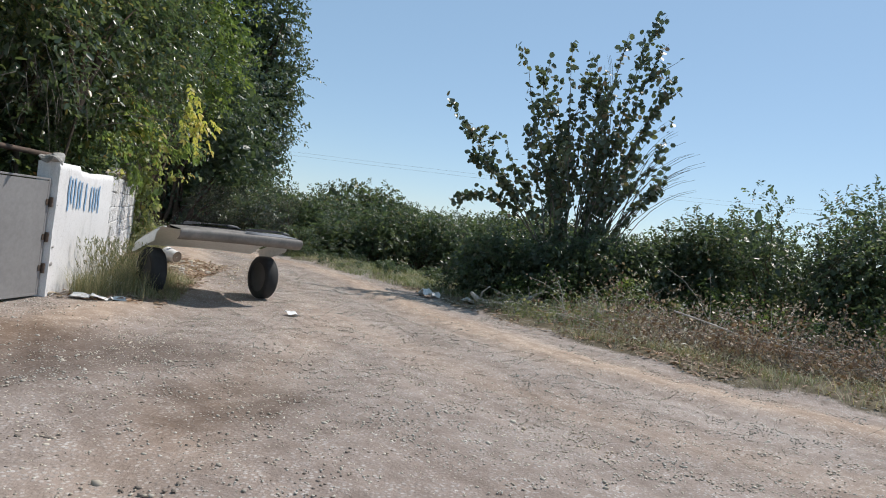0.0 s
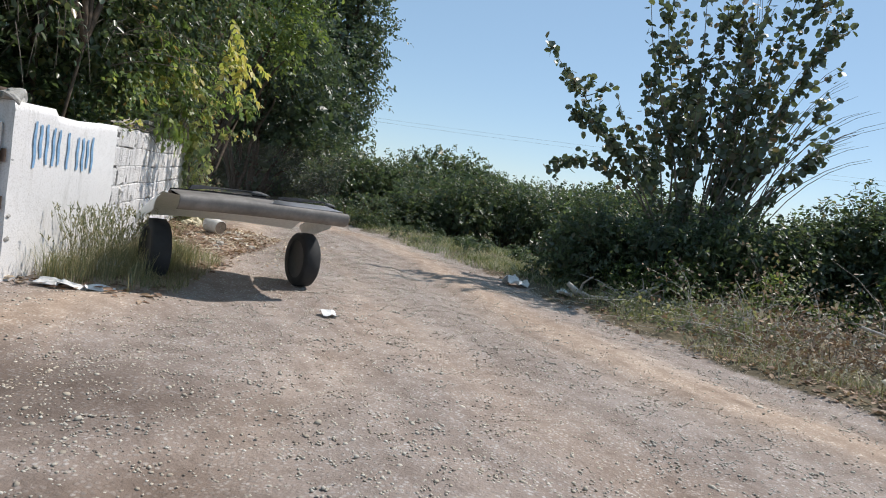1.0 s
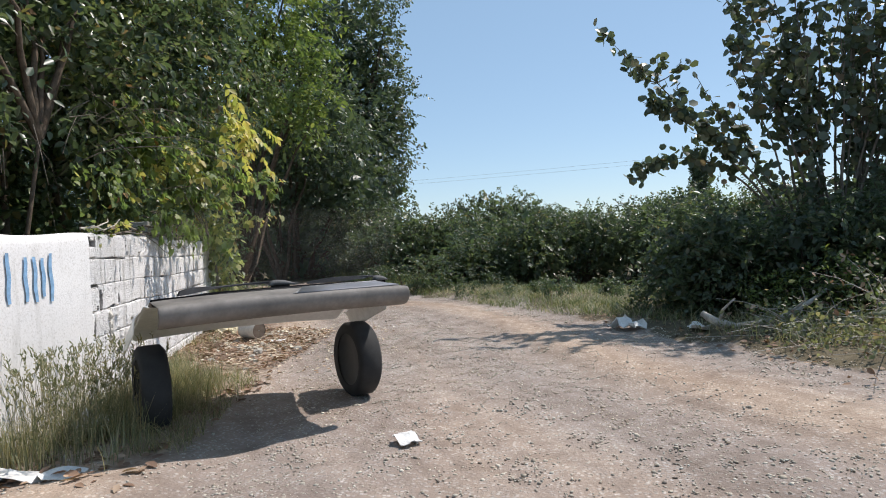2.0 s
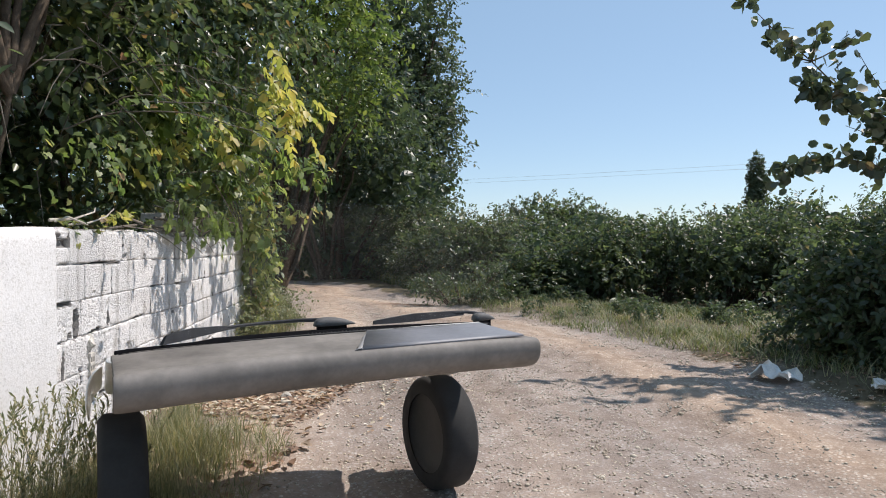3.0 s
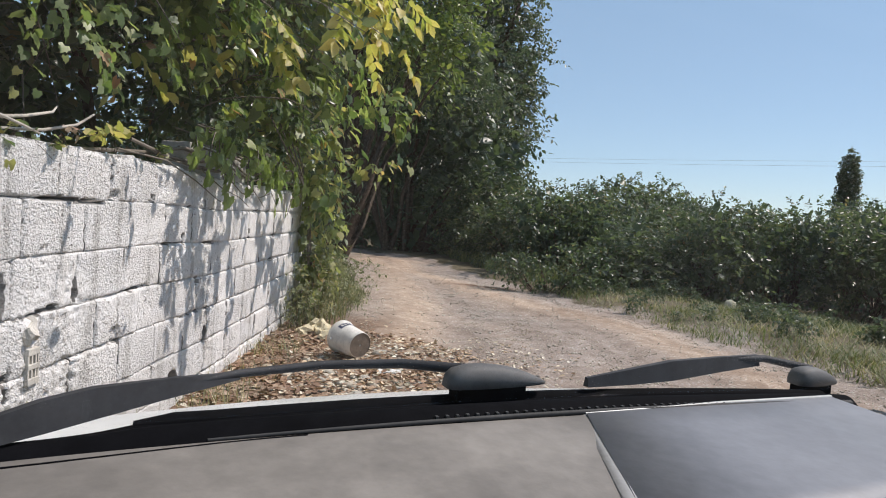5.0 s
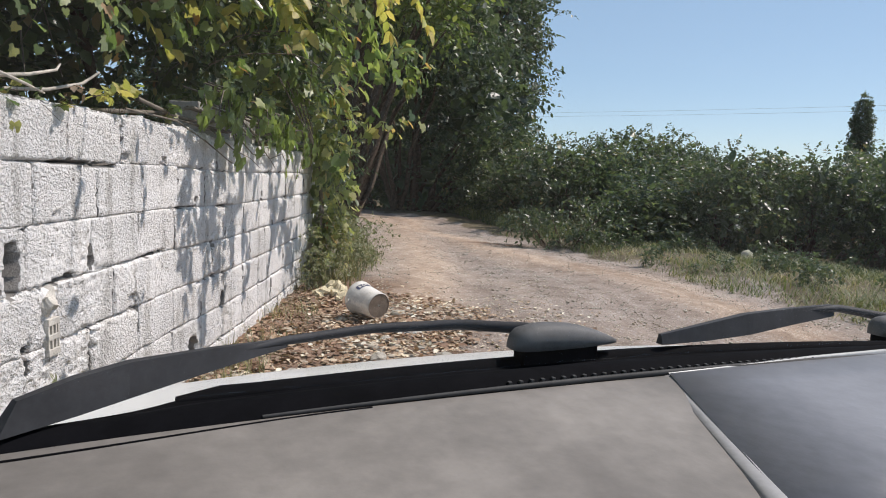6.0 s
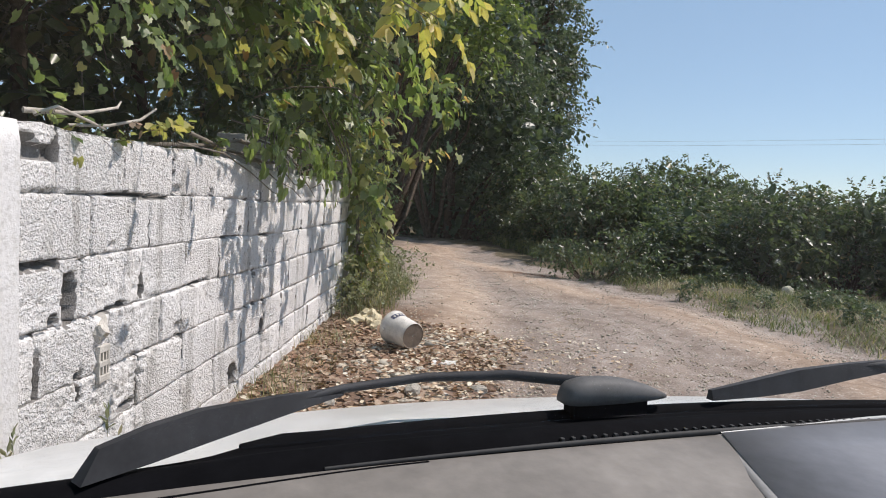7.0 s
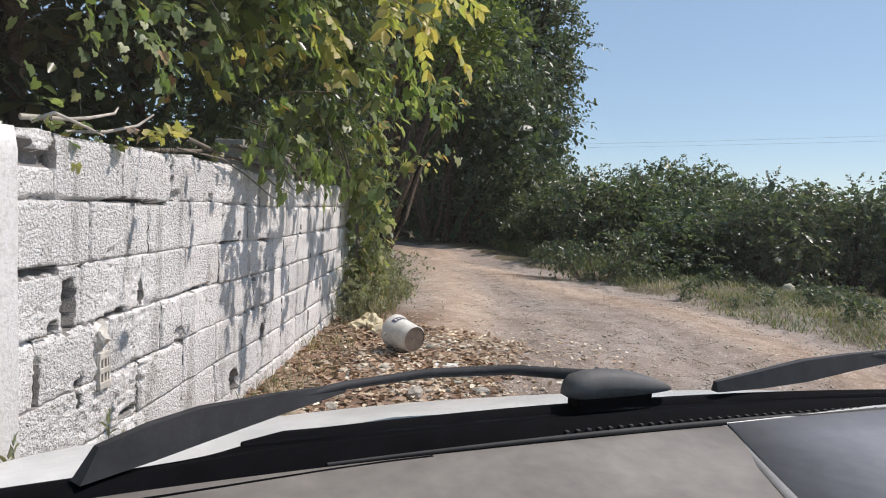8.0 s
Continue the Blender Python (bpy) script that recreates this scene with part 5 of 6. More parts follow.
weed = bush("verge_weed", np.random.default_rng(9), [(0, 0, 0.12, 0.2, 0.2, 0.12), (0.12, 0.08, 0.2, 0.12, 0.12, 0.14)], 45, 0.12, 0.06, HEDGE_LEAF, "low green weed in the verge", per=5, trunk=0.004, place=(-2.9, 15.6, 0), twig=0.002)
weed["group"] = "verge weeds"
g2 = np.random.default_rng(14)
for k, (x, y) in enumerate(np.concatenate([scatter(g2, 55, [(-3.4, 15.3), (1.2, 10.4), (4.5, 13.5), (1.5, 16.6), (-2.4, 17.0)]), scatter(g2, 26, [(-5.2, 11.2), (-4.9, 11.0), (-9.6, 19.0), (-10.3, 19.3)]), scatter(g2, 30, [(-8.6, 23.0), (-3.4, 15.5), (-2.4, 16.6), (-7.4, 23.0)])])):
    ob = copy_thing(weed, Matrix())
    sc = g2.uniform(0.4, 1.0)
    ob.matrix_basis = pose(x, y, float(ground_z(x, y)), 0, 0, 83 * k) @ Matrix.Diagonal((sc, sc, sc * g2.uniform(0.7, 1.2), 1))


def dry_brush():
    """Heaps of dry stalks with withered leaves along the bank."""
    r = np.random.default_rng(61)
    for x, y, w, h in [(3.0, 8.3, 0.6, 0.45), (3.7, 7.6, 0.7, 0.6), (4.3, 7.1, 0.8, 0.65), (5.0, 6.7, 0.8, 0.7), (5.8, 6.2, 0.9, 0.75), (6.9, 6.1, 1.0, 0.85), (8.1, 5.7, 1.0, 0.9), (4.0, 8.8, 0.9, 0.75), (5.0, 8.1, 1.0, 0.9), (6.2, 7.7, 1.0, 1.0), (7.4, 7.3, 1.1, 1.0), (8.6, 7.4, 1.2, 1.2), (9.8, 6.6, 1.1, 1.0)]:
        ob = empty("dry_brush", (x, y, float(ground_z(x, y))))
        paths, P, T = [], [], []
        h = h * 1.25
        for k in range(110):
            a, b = r.uniform(0, 6.28), r.uniform(0, 1) ** 0.5 * w
            p0 = np.array([math.cos(a) * b, math.sin(a) * b * 0.7, -0.02])
            d = unit(np.array([r.normal(), r.normal(), r.uniform(0.1, 1.3)]))
            L = h * r.uniform(0.6, 1.7)
            t = np.linspace(0, 1, 5)[:, None]
            q = p0 + d * L * t + np.array([r.normal(0, 0.2), r.normal(0, 0.2), -0.35 * L]) * t ** 2
            q[:, 2] = np.maximum(q[:, 2], 0.0)
            paths.append((q, np.linspace(0.005, 0.002, 5)))
            for j in range(15):
                P.append(q[r.integers(1, 5)] + r.normal(0, 0.07, 3))
        P = np.array(P)
        P[:, 2] = np.abs(P[:, 2])
        n = len(P)
        leaves("withered_foliage", P, r.normal(size=(n, 3)), r.normal(size=(n, 3)) + (0, 0, 0.7), r.uniform(0.03, 0.075, n), OVAL, (DRY_LEAF, WEED_LEAF, DRY_LEAF, LITTER)[int(x * 7) % 4], ob)
        tubes("stalk_mass", paths, DEAD_WOOD if r.random() < 0.4 else TWIG_GREY, ob, 4)["kind"] = "stuff"
        tagged(ob, "heap of dry stalks and withered weeds on the bank", "brush", "dry brush heaps")


dry_brush()


def stones(name, r, xy, size, mat, label, flat=0.6, category="gravel"):
    """Small angular stones pressed into the ground, one mesh."""
    n = len(xy)
    phi = (1 + 5 ** 0.5) / 2
    ico = unit(np.array([(-1, phi, 0), (1, phi, 0), (-1, -phi, 0), (1, -phi, 0), (0, -1, phi), (0, 1, phi), (0, -1, -phi), (0, 1, -phi), (phi, 0, -1), (phi, 0, 1), (-phi, 0, -1), (-phi, 0, 1)]))
    tri = np.array([(0, 11, 5), (0, 5, 1), (0, 1, 7), (0, 7, 10), (0, 10, 11), (1, 5, 9), (5, 11, 4), (11, 10, 2), (10, 7, 6), (7, 1, 8), (3, 9, 4), (3, 4, 2), (3, 2, 6), (3, 6, 8), (3, 8, 9), (4, 9, 5), (2, 4, 11), (6, 2, 10), (8, 6, 7), (9, 8, 1)])
    s = size * np.exp(r.normal(0, 0.36, n))
    sc = s[:, None] * np.column_stack([r.uniform(0.7, 1.3, n), r.uniform(0.7, 1.1, n), flat * r.uniform(0.6, 1.2, n)])
    v = ico[None] * (1 + r.normal(0, 0.16, (n, 12, 1))) * sc[:, None]
    a = r.uniform(0, 6.28, n)
    c, si = np.cos(a)[:, None], np.sin(a)[:, None]
    x = v[..., 0] * c - v[..., 1] * si
    y = v[..., 0] * si + v[..., 1] * c
    z = v[..., 2] + (ground_z(xy[:, 0], xy[:, 1]) + sc[:, 2] * 0.12)[:, None]
    v = np.stack([x + xy[:, :1], y + xy[:, 1:], z], -1).reshape(-1, 3)
    f = (tri[None] + (np.arange(n) * 12)[:, None, None]).reshape(-1, 3)
    ob = raw(name, v, f, mat)
    tagged(ob, label, category, kind="stuff")
    return ob


def on_road(r, n, lo, hi):
    p = r.uniform(lo, hi, (n * 3, 2))
    d = road_distance(p[:, 0], p[:, 1])
    rut = 1.2 * np.exp(-((d - 0.95) / 0.4) ** 2) + 0.6 * np.exp(-((d - 2.9) / 0.3) ** 2)
    return p[(d > -0.3) & (r.random(len(p)) > 0.75 * rut)][:n]


stones("road_gravel", g, on_road(g, 26000, (-4.5, -0.5), (5, 9)), 0.0060, PEBBLE, "loose pale gravel on the dirt road")
stones("road_gravel", g, on_road(g, 9000, (-8, 8), (2.5, 19)), 0.0075, PEBBLE, "loose pale gravel further along the road")
stones("road_gravel", g, on_road(g, 32000, (-8, 1), (7.5, 17)), 0.0068, PEBBLE, "fine pale gravel towards the bend")
stones("road_stones", g, scatter(g, 900, [(-0.9, -0.2), (1.0, -0.2), (1.3, 5.2), (-0.1, 5.4)], 2.6), 0.0065, CLOD, "small dark clods churned up in the wheel track", 0.55)
stones("road_stones", g, on_road(g, 90, (-3.5, 0.0), (5, 12)), 0.012, PEBBLE, "scattered larger stones on the dirt road")
stones("wall_rubble", g, scatter(g, 260, [(-3.75, 7.3), (-2.55, 7.2), (-3.0, 9.8), (-4.5, 9.9)], 1.2), 0.016, PEBBLE, "pale rubble chips below the wall", 0.45, "rubble")


stones("wall_rubble", g, scatter(g, 260, [(-3.75, 7.2), (-2.5, 7.0), (-2.9, 9.7), (-4.4, 9.8)], 1.5), 0.032, PEBBLE, "flat pale chips of stone and tile below the wall", 0.28, "rubble")


def flat_litter(name, r, xy, size, mat, label, shape=OVAL):
    n = len(xy)
    z = ground_z(xy[:, 0], xy[:, 1]) + r.uniform(0.004, 0.03, n)
    P = np.column_stack([xy, z])
    T = np.column_stack([r.normal(size=(n, 2)), r.normal(0, 0.12, n)])
    N = np.column_stack([r.normal(0, 0.35, (n, 2)), np.ones(n)])
    ob = leaves(name, P, T, N, size * r.uniform(0.5, 1.4, n), shape, mat)
    tagged(ob, label, "litter", kind="stuff")


flat_litter("leaf_litter", g, scatter(g, 2300, [(-3.7, 7.0), (-2.45, 6.9), (-2.9, 9.9), (-4.6, 10.0)], 0.9), 0.042, LITTER, "pale dry leaves and scraps below the wall")
flat_litter("leaf_litter", g, scatter(g, 2600, [(-3.75, 7.0), (-2.4, 6.9), (-2.8, 9.9), (-4.7, 10.0)], 1.1), 0.055, DRY_LEAF, "brown curled leaves below the wall")
foot = [(-3.40, 6.38), (-3.05, 6.52), (-4.68, 10.5), (-5.03, 10.35)]
flat_litter("leaf_litter", g, scatter(g, 1300, foot, 1.0), 0.05, DRY_LEAF, "dry leaves blown against the wall foot")
blades("wall_grass", g, scatter(g, 420, foot, 2.2), 0.16, 0.0026, GRASS, "thin dry grass at the wall foot", 0.8)
stones("wall_rubble", g, scatter(g, 70, foot, 1.4), 0.02, PEBBLE, "broken bits along the wall foot", 0.6, "rubble")
flat_litter("leaf_litter", g, scatter(g, 650, [(-3.5, 6.8), (-1.6, 7.0), (-2.0, 10.4), (-4.4, 10.6)], 0.6), 0.04, LITTER, "dry leaves and chips blown onto the road edge")
flat_litter("leaf_litter", g, scatter(g, 900, [(2.7, 6.8), (4.5, 4.5), (5.6, 5.2), (3.7, 7.4)], 0.8), 0.05, DRY_LEAF, "dry leaves at the foot of the brush")
blades("bank_grass", g, scatter(g, 900, [(2.9, 6.6), (4.6, 4.6), (5.6, 5.2), (3.7, 7.2)], 1.2), 0.13, 0.0035, GRASS, "dry stubble at the road edge", 1.4)
blades("bank_grass", g, scatter(g, 1500, [(4.7, 4.5), (9.5, 2.6), (10.2, 3.6), (5.6, 5.2)], 1.2), 0.14, 0.0035, GRASS, "dry stubble along the road edge", 1.4)
flat_litter("leaf_litter", g, scatter(g, 500, [(-3.0, 4.1), (-1.7, 4.1), (-2.2, 6.9), (-3.5, 7.0)], 0.9), 0.07, DRY_LEAF, "dry leaves along the grass edge")
flat_litter("leaf_litter", g, scatter(g, 1500, [(0.4, 10.6), (2.6, 6.6), (6.0, 3.9), (9.0, 6.5), (3.5, 9.6)], 0.8), 0.06, DRY_LEAF, "dry leaves along the bank")


# ---- loose things ----
BUCKET_WHITE = plain("dirty_white_plastic", (0.66, 0.63, 0.58), 0.45, vary=0.18, scale=9, relief=0.001)
BUCKET_MUD = plain("muddy_bucket_bottom", (0.21, 0.16, 0.12), 0.85, vary=0.3, scale=14, relief=0.003)
BUCKET_BAND = plain("dark_blue_print", (0.06, 0.07, 0.13), 0.5, vary=0.2, scale=9)
FOAM = plain("yellowed_foam", (0.72, 0.63, 0.43), 0.85, vary=0.25, scale=12, relief=0.006)
PAPER = plain("crumpled_white_plastic", (0.78, 0.76, 0.73), 0.55, vary=0.12, scale=10)


def lathe(profile, seg=32, cap=False):
    bm = bmesh.new()
    rings = []
    for rad, z in profile:
        rings.append([bm.verts.new((rad * math.cos(2 * math.pi * k / seg), rad * math.sin(2 * math.pi * k / seg), z)) for k in range(seg)])
    for a, b in zip(rings, rings[1:]):
        for k in range(seg):
            bm.faces.new((a[k], a[(k + 1) % seg], b[(k + 1) % seg], b[k]))
    if cap:
        bm.faces.new(rings[0][::-1])
    return bm


def bucket():
    b = empty("plastic_bucket")
    part("shell", lathe([(0.112, 0.0), (0.117, 0.006), (0.137, 0.262), (0.146, 0.264), (0.147, 0.284), (0.150, 0.287), (0.150, 0.297), (0.141, 0.299), (0.133, 0.262), (0.112, 0.012), (0.02, 0.012)]), BUCKET_WHITE, b, smooth=True)
    part("bottom", lathe([(0.111, -0.002), (0.102, 0.004), (0.098, 0.002), (0.01, 0.002)], cap=False), BUCKET_MUD, b, "mud-stained bottom")
    def printed(name, z0, z1, a0, a1, mat, over, lift, label):
        bm = bmesh.new()
        ring = []
        for k in range(15):
            a = radians(a0 + (a1 - a0) * k / 14)
            ring.append([bm.verts.new(((0.1182 + lift + 0.0762 * z) * math.cos(a), (0.1182 + lift + 0.0762 * z) * math.sin(a), z)) for z in (z0, z1)])
        for p, q in zip(ring, ring[1:]):
            bm.faces.new((p[0], q[0], q[1], p[1]))
        return part(name, bm, mat, over, label, True)
    tag = printed("printed_label", 0.190, 0.248, 52, 138, BUCKET_BAND, b, 0.0, "worn dark blue printed label")
    for k in range(5):
        printed("letter_bar", 0.205, 0.234, 62 + 14 * k, 70 + 14 * k, BUCKET_WHITE, tag, 0.0012, "")
    for k in range(2):
        bm = bmesh.new()
        bmesh.ops.create_cone(bm, cap_ends=True, segments=12, radius1=0.016, radius2=0.012, depth=0.016, matrix=pose(0.149 * (1 - 2 * k), 0, 0.245, 0, 90))
        part("handle_lug", bm, BUCKET_WHITE, b)
    way = Vector((0.90, -0.42, -0.10)).normalized()      # from mouth to bottom
    zax = -way
    xax = Vector((0, 0, 1)).cross(zax).normalized()
    yax = zax.cross(xax)
    rot = Matrix((xax, yax, zax)).transposed().to_4x4()
    gz = float(ground_z(-3.62, 8.97))
    b.matrix_world = Matrix.Translation((-3.62 + way.x * 0.14, 8.97 + way.y * 0.14, gz + 0.118)) @ rot @ Matrix.Diagonal((0.89, 0.89, 0.89, 1))
    tagged(b, "dirty white plastic bucket lying on its side", "bucket")


def lump(name, place, size, mat, label, category, seed=0.0, rough=0.25, sub=3):
    bm = bmesh.new()
    made = bmesh.ops.create_icosphere(bm, subdivisions=sub, radius=0.5)
    for v in made["verts"]:
        v.co += noise.noise_vector(v.co * 2.4 + Vector((seed, 0, 0))) * rough * 0.6 + noise.noise_vector(v.co * 7 + Vector((0, seed, 0))) * rough * 0.25
        v.co = Vector((v.co.x * size[0], v.co.y * size[1], v.co.z * size[2]))
    ob = part(name, bm, mat)
    x, y = place
    ob.matrix_world = pose(x, y, float(ground_z(x, y)) + size[2] * 0.33, 0, 0, seed * 57)
    return tagged(ob, label, category)


def rag(name, place, size, mat, label, seed, category="rubbish"):
    """A crumpled scrap of sheet."""
    bm = bmesh.new()
    n = 9
    vs = [[bm.verts.new(((i / (n - 1) - 0.5) * size[0], (j / (n - 1) - 0.5) * size[1], 0)) for i in range(n)] for j in range(n)]
    for j in range(n - 1):
        for i in range(n - 1):
            bm.faces.new((vs[j][i], vs[j][i + 1], vs[j + 1][i + 1], vs[j + 1][i]))
    for v in bm.verts:
        p = Vector((v.co.x * 9, v.co.y * 9, seed))
        v.co.z = size[2] * (0.5 + 0.9 * noise.noise(p) + 0.4 * noise.noise(p * 2.7))
        v.co.x += noise.noise(p + Vector((3, 1, 0))) * size[0] * 0.22
        v.co.y += noise.noise(p + Vector((0, 7, 2))) * size[1] * 0.22
        v.co.z = max(v.co.z, 0.003)
    ex = bmesh.ops.extrude_face_region(bm, geom=list(bm.faces))
    for v in ex["geom"]:
        if isinstance(v, bmesh.types.BMVert):
            v.co.z += 0.003
    ob = part(name, bm, mat)
    x, y = place
    ob.matrix_world = pose(x, y, float(ground_z(x, y)) + 0.004, 0, 0, seed * 41)
    return tagged(ob, label, category)


bucket()
for k, (x, y, s) in enumerate([(-4.28, 9.62, 0.20), (-4.12, 9.74, 0.16), (-4.38, 9.50, 0.14), (-4.16, 9.50, 0.13), (-4.42, 9.78, 0.17)]):
    lump("foam_lump", (x, y), (s, s * 0.8, s * 0.8), FOAM, "yellowed lump of foam beside the wall end", "rubbish", 2.0 + k, 0.4)
PALE_STONE = plain("pale_yellow_stone", (0.66, 0.61, 0.47), 0.9, vary=0.15, scale=9, relief=0.005, spec=0.2)
lump("field_stone", (-0.42, 16.2), (0.19, 0.18, 0.19), PALE_STONE, "pale round stone in the verge grass", "stone", 7.0, 0.15)
for k, (x, y, s) in enumerate([(-3.0, 7.95, 0.10), (-3.3, 7.5, 0.08), (-2.7, 8.3, 0.09), (-3.15, 8.35, 0.07), (-2.85, 7.55, 0.09), (-3.4, 8.2, 0.06)]):
    lump("rubble_stone", (x, y), (s * 1.3, s, s * 0.7), STONE, "pale broken stone in the wall rubble", "stone", 11.0 + k, 0.3, 2)
rag("paper_scrap", (-0.48, 5.01), (0.20, 0.12, 0.05), PAPER, "crumpled white scrap lying on the road", 3.0)
rag("plastic_bag", (-2.62, 5.06), (0.2, 0.2, 0.16), PAPER, "torn white plastic bag caught in the grass", 5.0)
rag("plastic_bag", (1.05, 9.35), (0.36, 0.3, 0.16), PAPER, "white plastic rubbish at the road edge", 8.0)
rag("plastic_sheet", (-2.35, 4.25), (0.5, 0.16, 0.05), PAPER, "pale flattened sheet at the grass edge", 9.0)
rag("cardboard_scrap", (-2.9, 4.15), (0.3, 0.16, 0.04), LITTER, "pale cardboard scrap beside the wall", 12.0)
rag("white_tray", (-3.1, 8.62), (0.16, 0.09, 0.03), PAPER, "small white packaging scrap", 14.0)
rag("white_tray", (1.8, 8.9), (0.3, 0.2, 0.08), PAPER, "pale plastic scrap in the brush", 15.0)
dead = tubes("fallen_branch", [([(4.6, 6.6, 0.58), (5.0, 6.5, 0.50), (5.6, 6.3, 0.36), (6.2, 6.2, 0.34), (6.9, 6.2, 0.33)], [0.016, 0.013, 0.010, 0.008, 0.005]), ([(5.6, 6.3, 0.36), (6.1, 6.45, 0.42), (6.5, 6.5, 0.38)], [0.007, 0.006, 0.004])], DEAD_WOOD, None, 7)
tagged(dead, "bleached fallen branch lying over the brush", "branch")
dead = tubes("fallen_branch", [([(1.80, 8.80, 0.26), (1.93, 8.78, 0.16), (2.15, 8.84, 0.10), (2.4, 8.82, 0.14), (2.7, 8.95, 0.19), (2.95, 9.02, 0.33), (3.15, 9.12, 0.45)], [0.03, 0.05, 0.034, 0.030, 0.034, 0.024, 0.012]), ([(1.98, 8.79, 0.15), (2.0, 8.7, 0.3), (2.12, 8.68, 0.42)], [0.022, 0.016, 0.008]), ([(2.7, 8.95, 0.20), (2.85, 8.85, 0.36), (2.8, 8.8, 0.5)], [0.018, 0.012, 0.006])], DEAD_WOOD, None, 8)
tagged(dead, "thick grey branch lying at the road edge", "branch")
tw = [(np.array([(0.18, 0.10, 0.04), (0.30, 0.02, 0.05), (0.42, 0.03, 0.07), (0.52, 0.0, 0.10), (0.58, 0.02, 0.13)]), [0.010, 0.007, 0.006, 0.005, 0.003]),
      (np.array([(0.40, 0.10, 0.02), (0.52, 0.03, 0.035), (0.66, -0.01, 0.075), (0.76, -0.02, 0.13)]), [0.006, 0.006, 0.0055, 0.004]),
      (np.array([(0.20, 0.08, 0.03), (0.22, 0.02, 0.06), (0.34, -0.01, 0.03), (0.5, 0.03, 0.02)]), [0.007, 0.006, 0.005, 0.003])]
for p, rad in tw:
    ob = tubes("dead_twig", [(wall_np(p + (0, 0, TOP)), rad)], DEAD_WOOD, None, 7)
    tagged(ob, "bleached dead twig lying on the wall top", "twig", "twigs on the wall")


# seedlings rooted in the top joint of the block wall
for k, (s, z, q, mat) in enumerate([(0.22, 0.03, 0.8, VINE_LIGHT), (0.42, -0.01, 1.0, VINE_LIGHT), (0.53, -0.05, 0.9, VINE_LIGHT), (0.66, 0.03, 0.7, DRY_LEAF), (0.98, 0.05, 1.2, YELLOW_LEAF), (1.08, 0.06, 1.0, YELLOW_LEAF), (1.5, 0.02, 1.0, VINE_LIGHT)]):
    rr = np.random.default_rng(300 + k)
    place = wall_np((s, 0.06, TOP + z - 0.02))
    bush("wall_seedling", rr, [(0.02, 0.0, 0.04, 0.04, 0.04, 0.035)], 5, 0.08, 0.045 * q, mat, "small yellowing seedling rooted in the wall top", per=3, trunk=0.002, place=tuple(place), up=0.2, twig=0.0015, shape=LOBED, every=1)["group"] = "seedlings on the wall"



# ---- car ----
CAR_WHITE = plain("white_car_paint", (0.74, 0.74, 0.72), 0.28, vary=0.04, scale=3, spec=0.6)
BLACK_TRIM = plain("black_weathered_trim", (0.005, 0.005, 0.006), 0.85, vary=0.3, scale=20, relief=0.0006, spec=0.05)
WIPER_BLACK = plain("dusty_black_wiper", (0.045, 0.045, 0.048), 0.7, vary=0.3, scale=14, spec=0.3)
CAP_GREY = plain("sun_bleached_cap", (0.12, 0.117, 0.115), 0.65, vary=0.2, scale=18, spec=0.35)
DASH = plain("dusty_grey_dashboard", (0.215, 0.195, 0.175), 0.66, vary=0.36, scale=4.2, relief=0.0012, spec=0.4)
PANEL = plain("dark_grey_lid", (0.205, 0.207, 0.225), 0.5, vary=0.1, scale=4, relief=0.0008)
BEVEL = plain("worn_grey_bevel", (0.33, 0.32, 0.31), 0.5, vary=0.12, scale=9, spec=0.4)
PALE_TRIM = plain("pale_trim_strip", (0.5, 0.49, 0.47), 0.4, vary=0.08, scale=9)
LEDGE = plain("dusty_dark_plastic", (0.034, 0.033, 0.032), 0.7, vary=0.4, scale=16, spec=0.4)
RUBBER = plain("tyre_rubber", (0.03, 0.03, 0.03), 0.85, vary=0.2, scale=12)
STEEL = plain("dirty_steel_rim", (0.07, 0.068, 0.065), 0.7, 0.2, vary=0.1, scale=9)


def screen_glass():
    """Clear glass: see-through, faintly mirroring, with a thin uneven film of dust."""
    m, nt, b = material("dusty_windscreen")
    nt.nodes.remove(b)
    clear, gloss, dust = (nt.nodes.new("ShaderNodeBsdf" + k) for k in ("Transparent", "Glossy", "Translucent"))
    gloss.inputs["Roughness"].default_value = 0.03
    dust.inputs["Color"].default_value = (0.78, 0.76, 0.74, 1)
    film = noise_tex(nt, 2.2, 4)
    amount = nt.nodes.new("ShaderNodeMapRange")
    nt.links.new(film.outputs["Fac"], amount.inputs["Value"])
    for k, v in (("From Min", 0.3), ("From Max", 0.75), ("To Min", 0.0008), ("To Max", 0.004)):
        amount.inputs[k].default_value = v
    s1, s2 = nt.nodes.new("ShaderNodeMixShader"), nt.nodes.new("ShaderNodeMixShader")
    nt.links.new(amount.outputs["Result"], s1.inputs["Fac"])
    nt.links.new(clear.outputs["BSDF"], s1.inputs[1])
    nt.links.new(dust.outputs["BSDF"], s1.inputs[2])
    s2.inputs["Fac"].default_value = 0.014
    nt.links.new(s1.outputs["Shader"], s2.inputs[1])
    nt.links.new(gloss.outputs["BSDF"], s2.inputs[2])
    nt.links.new(s2.outputs["Shader"], nt.nodes["Material Output"].inputs["Surface"])
    return m


SCREEN = screen_glass()


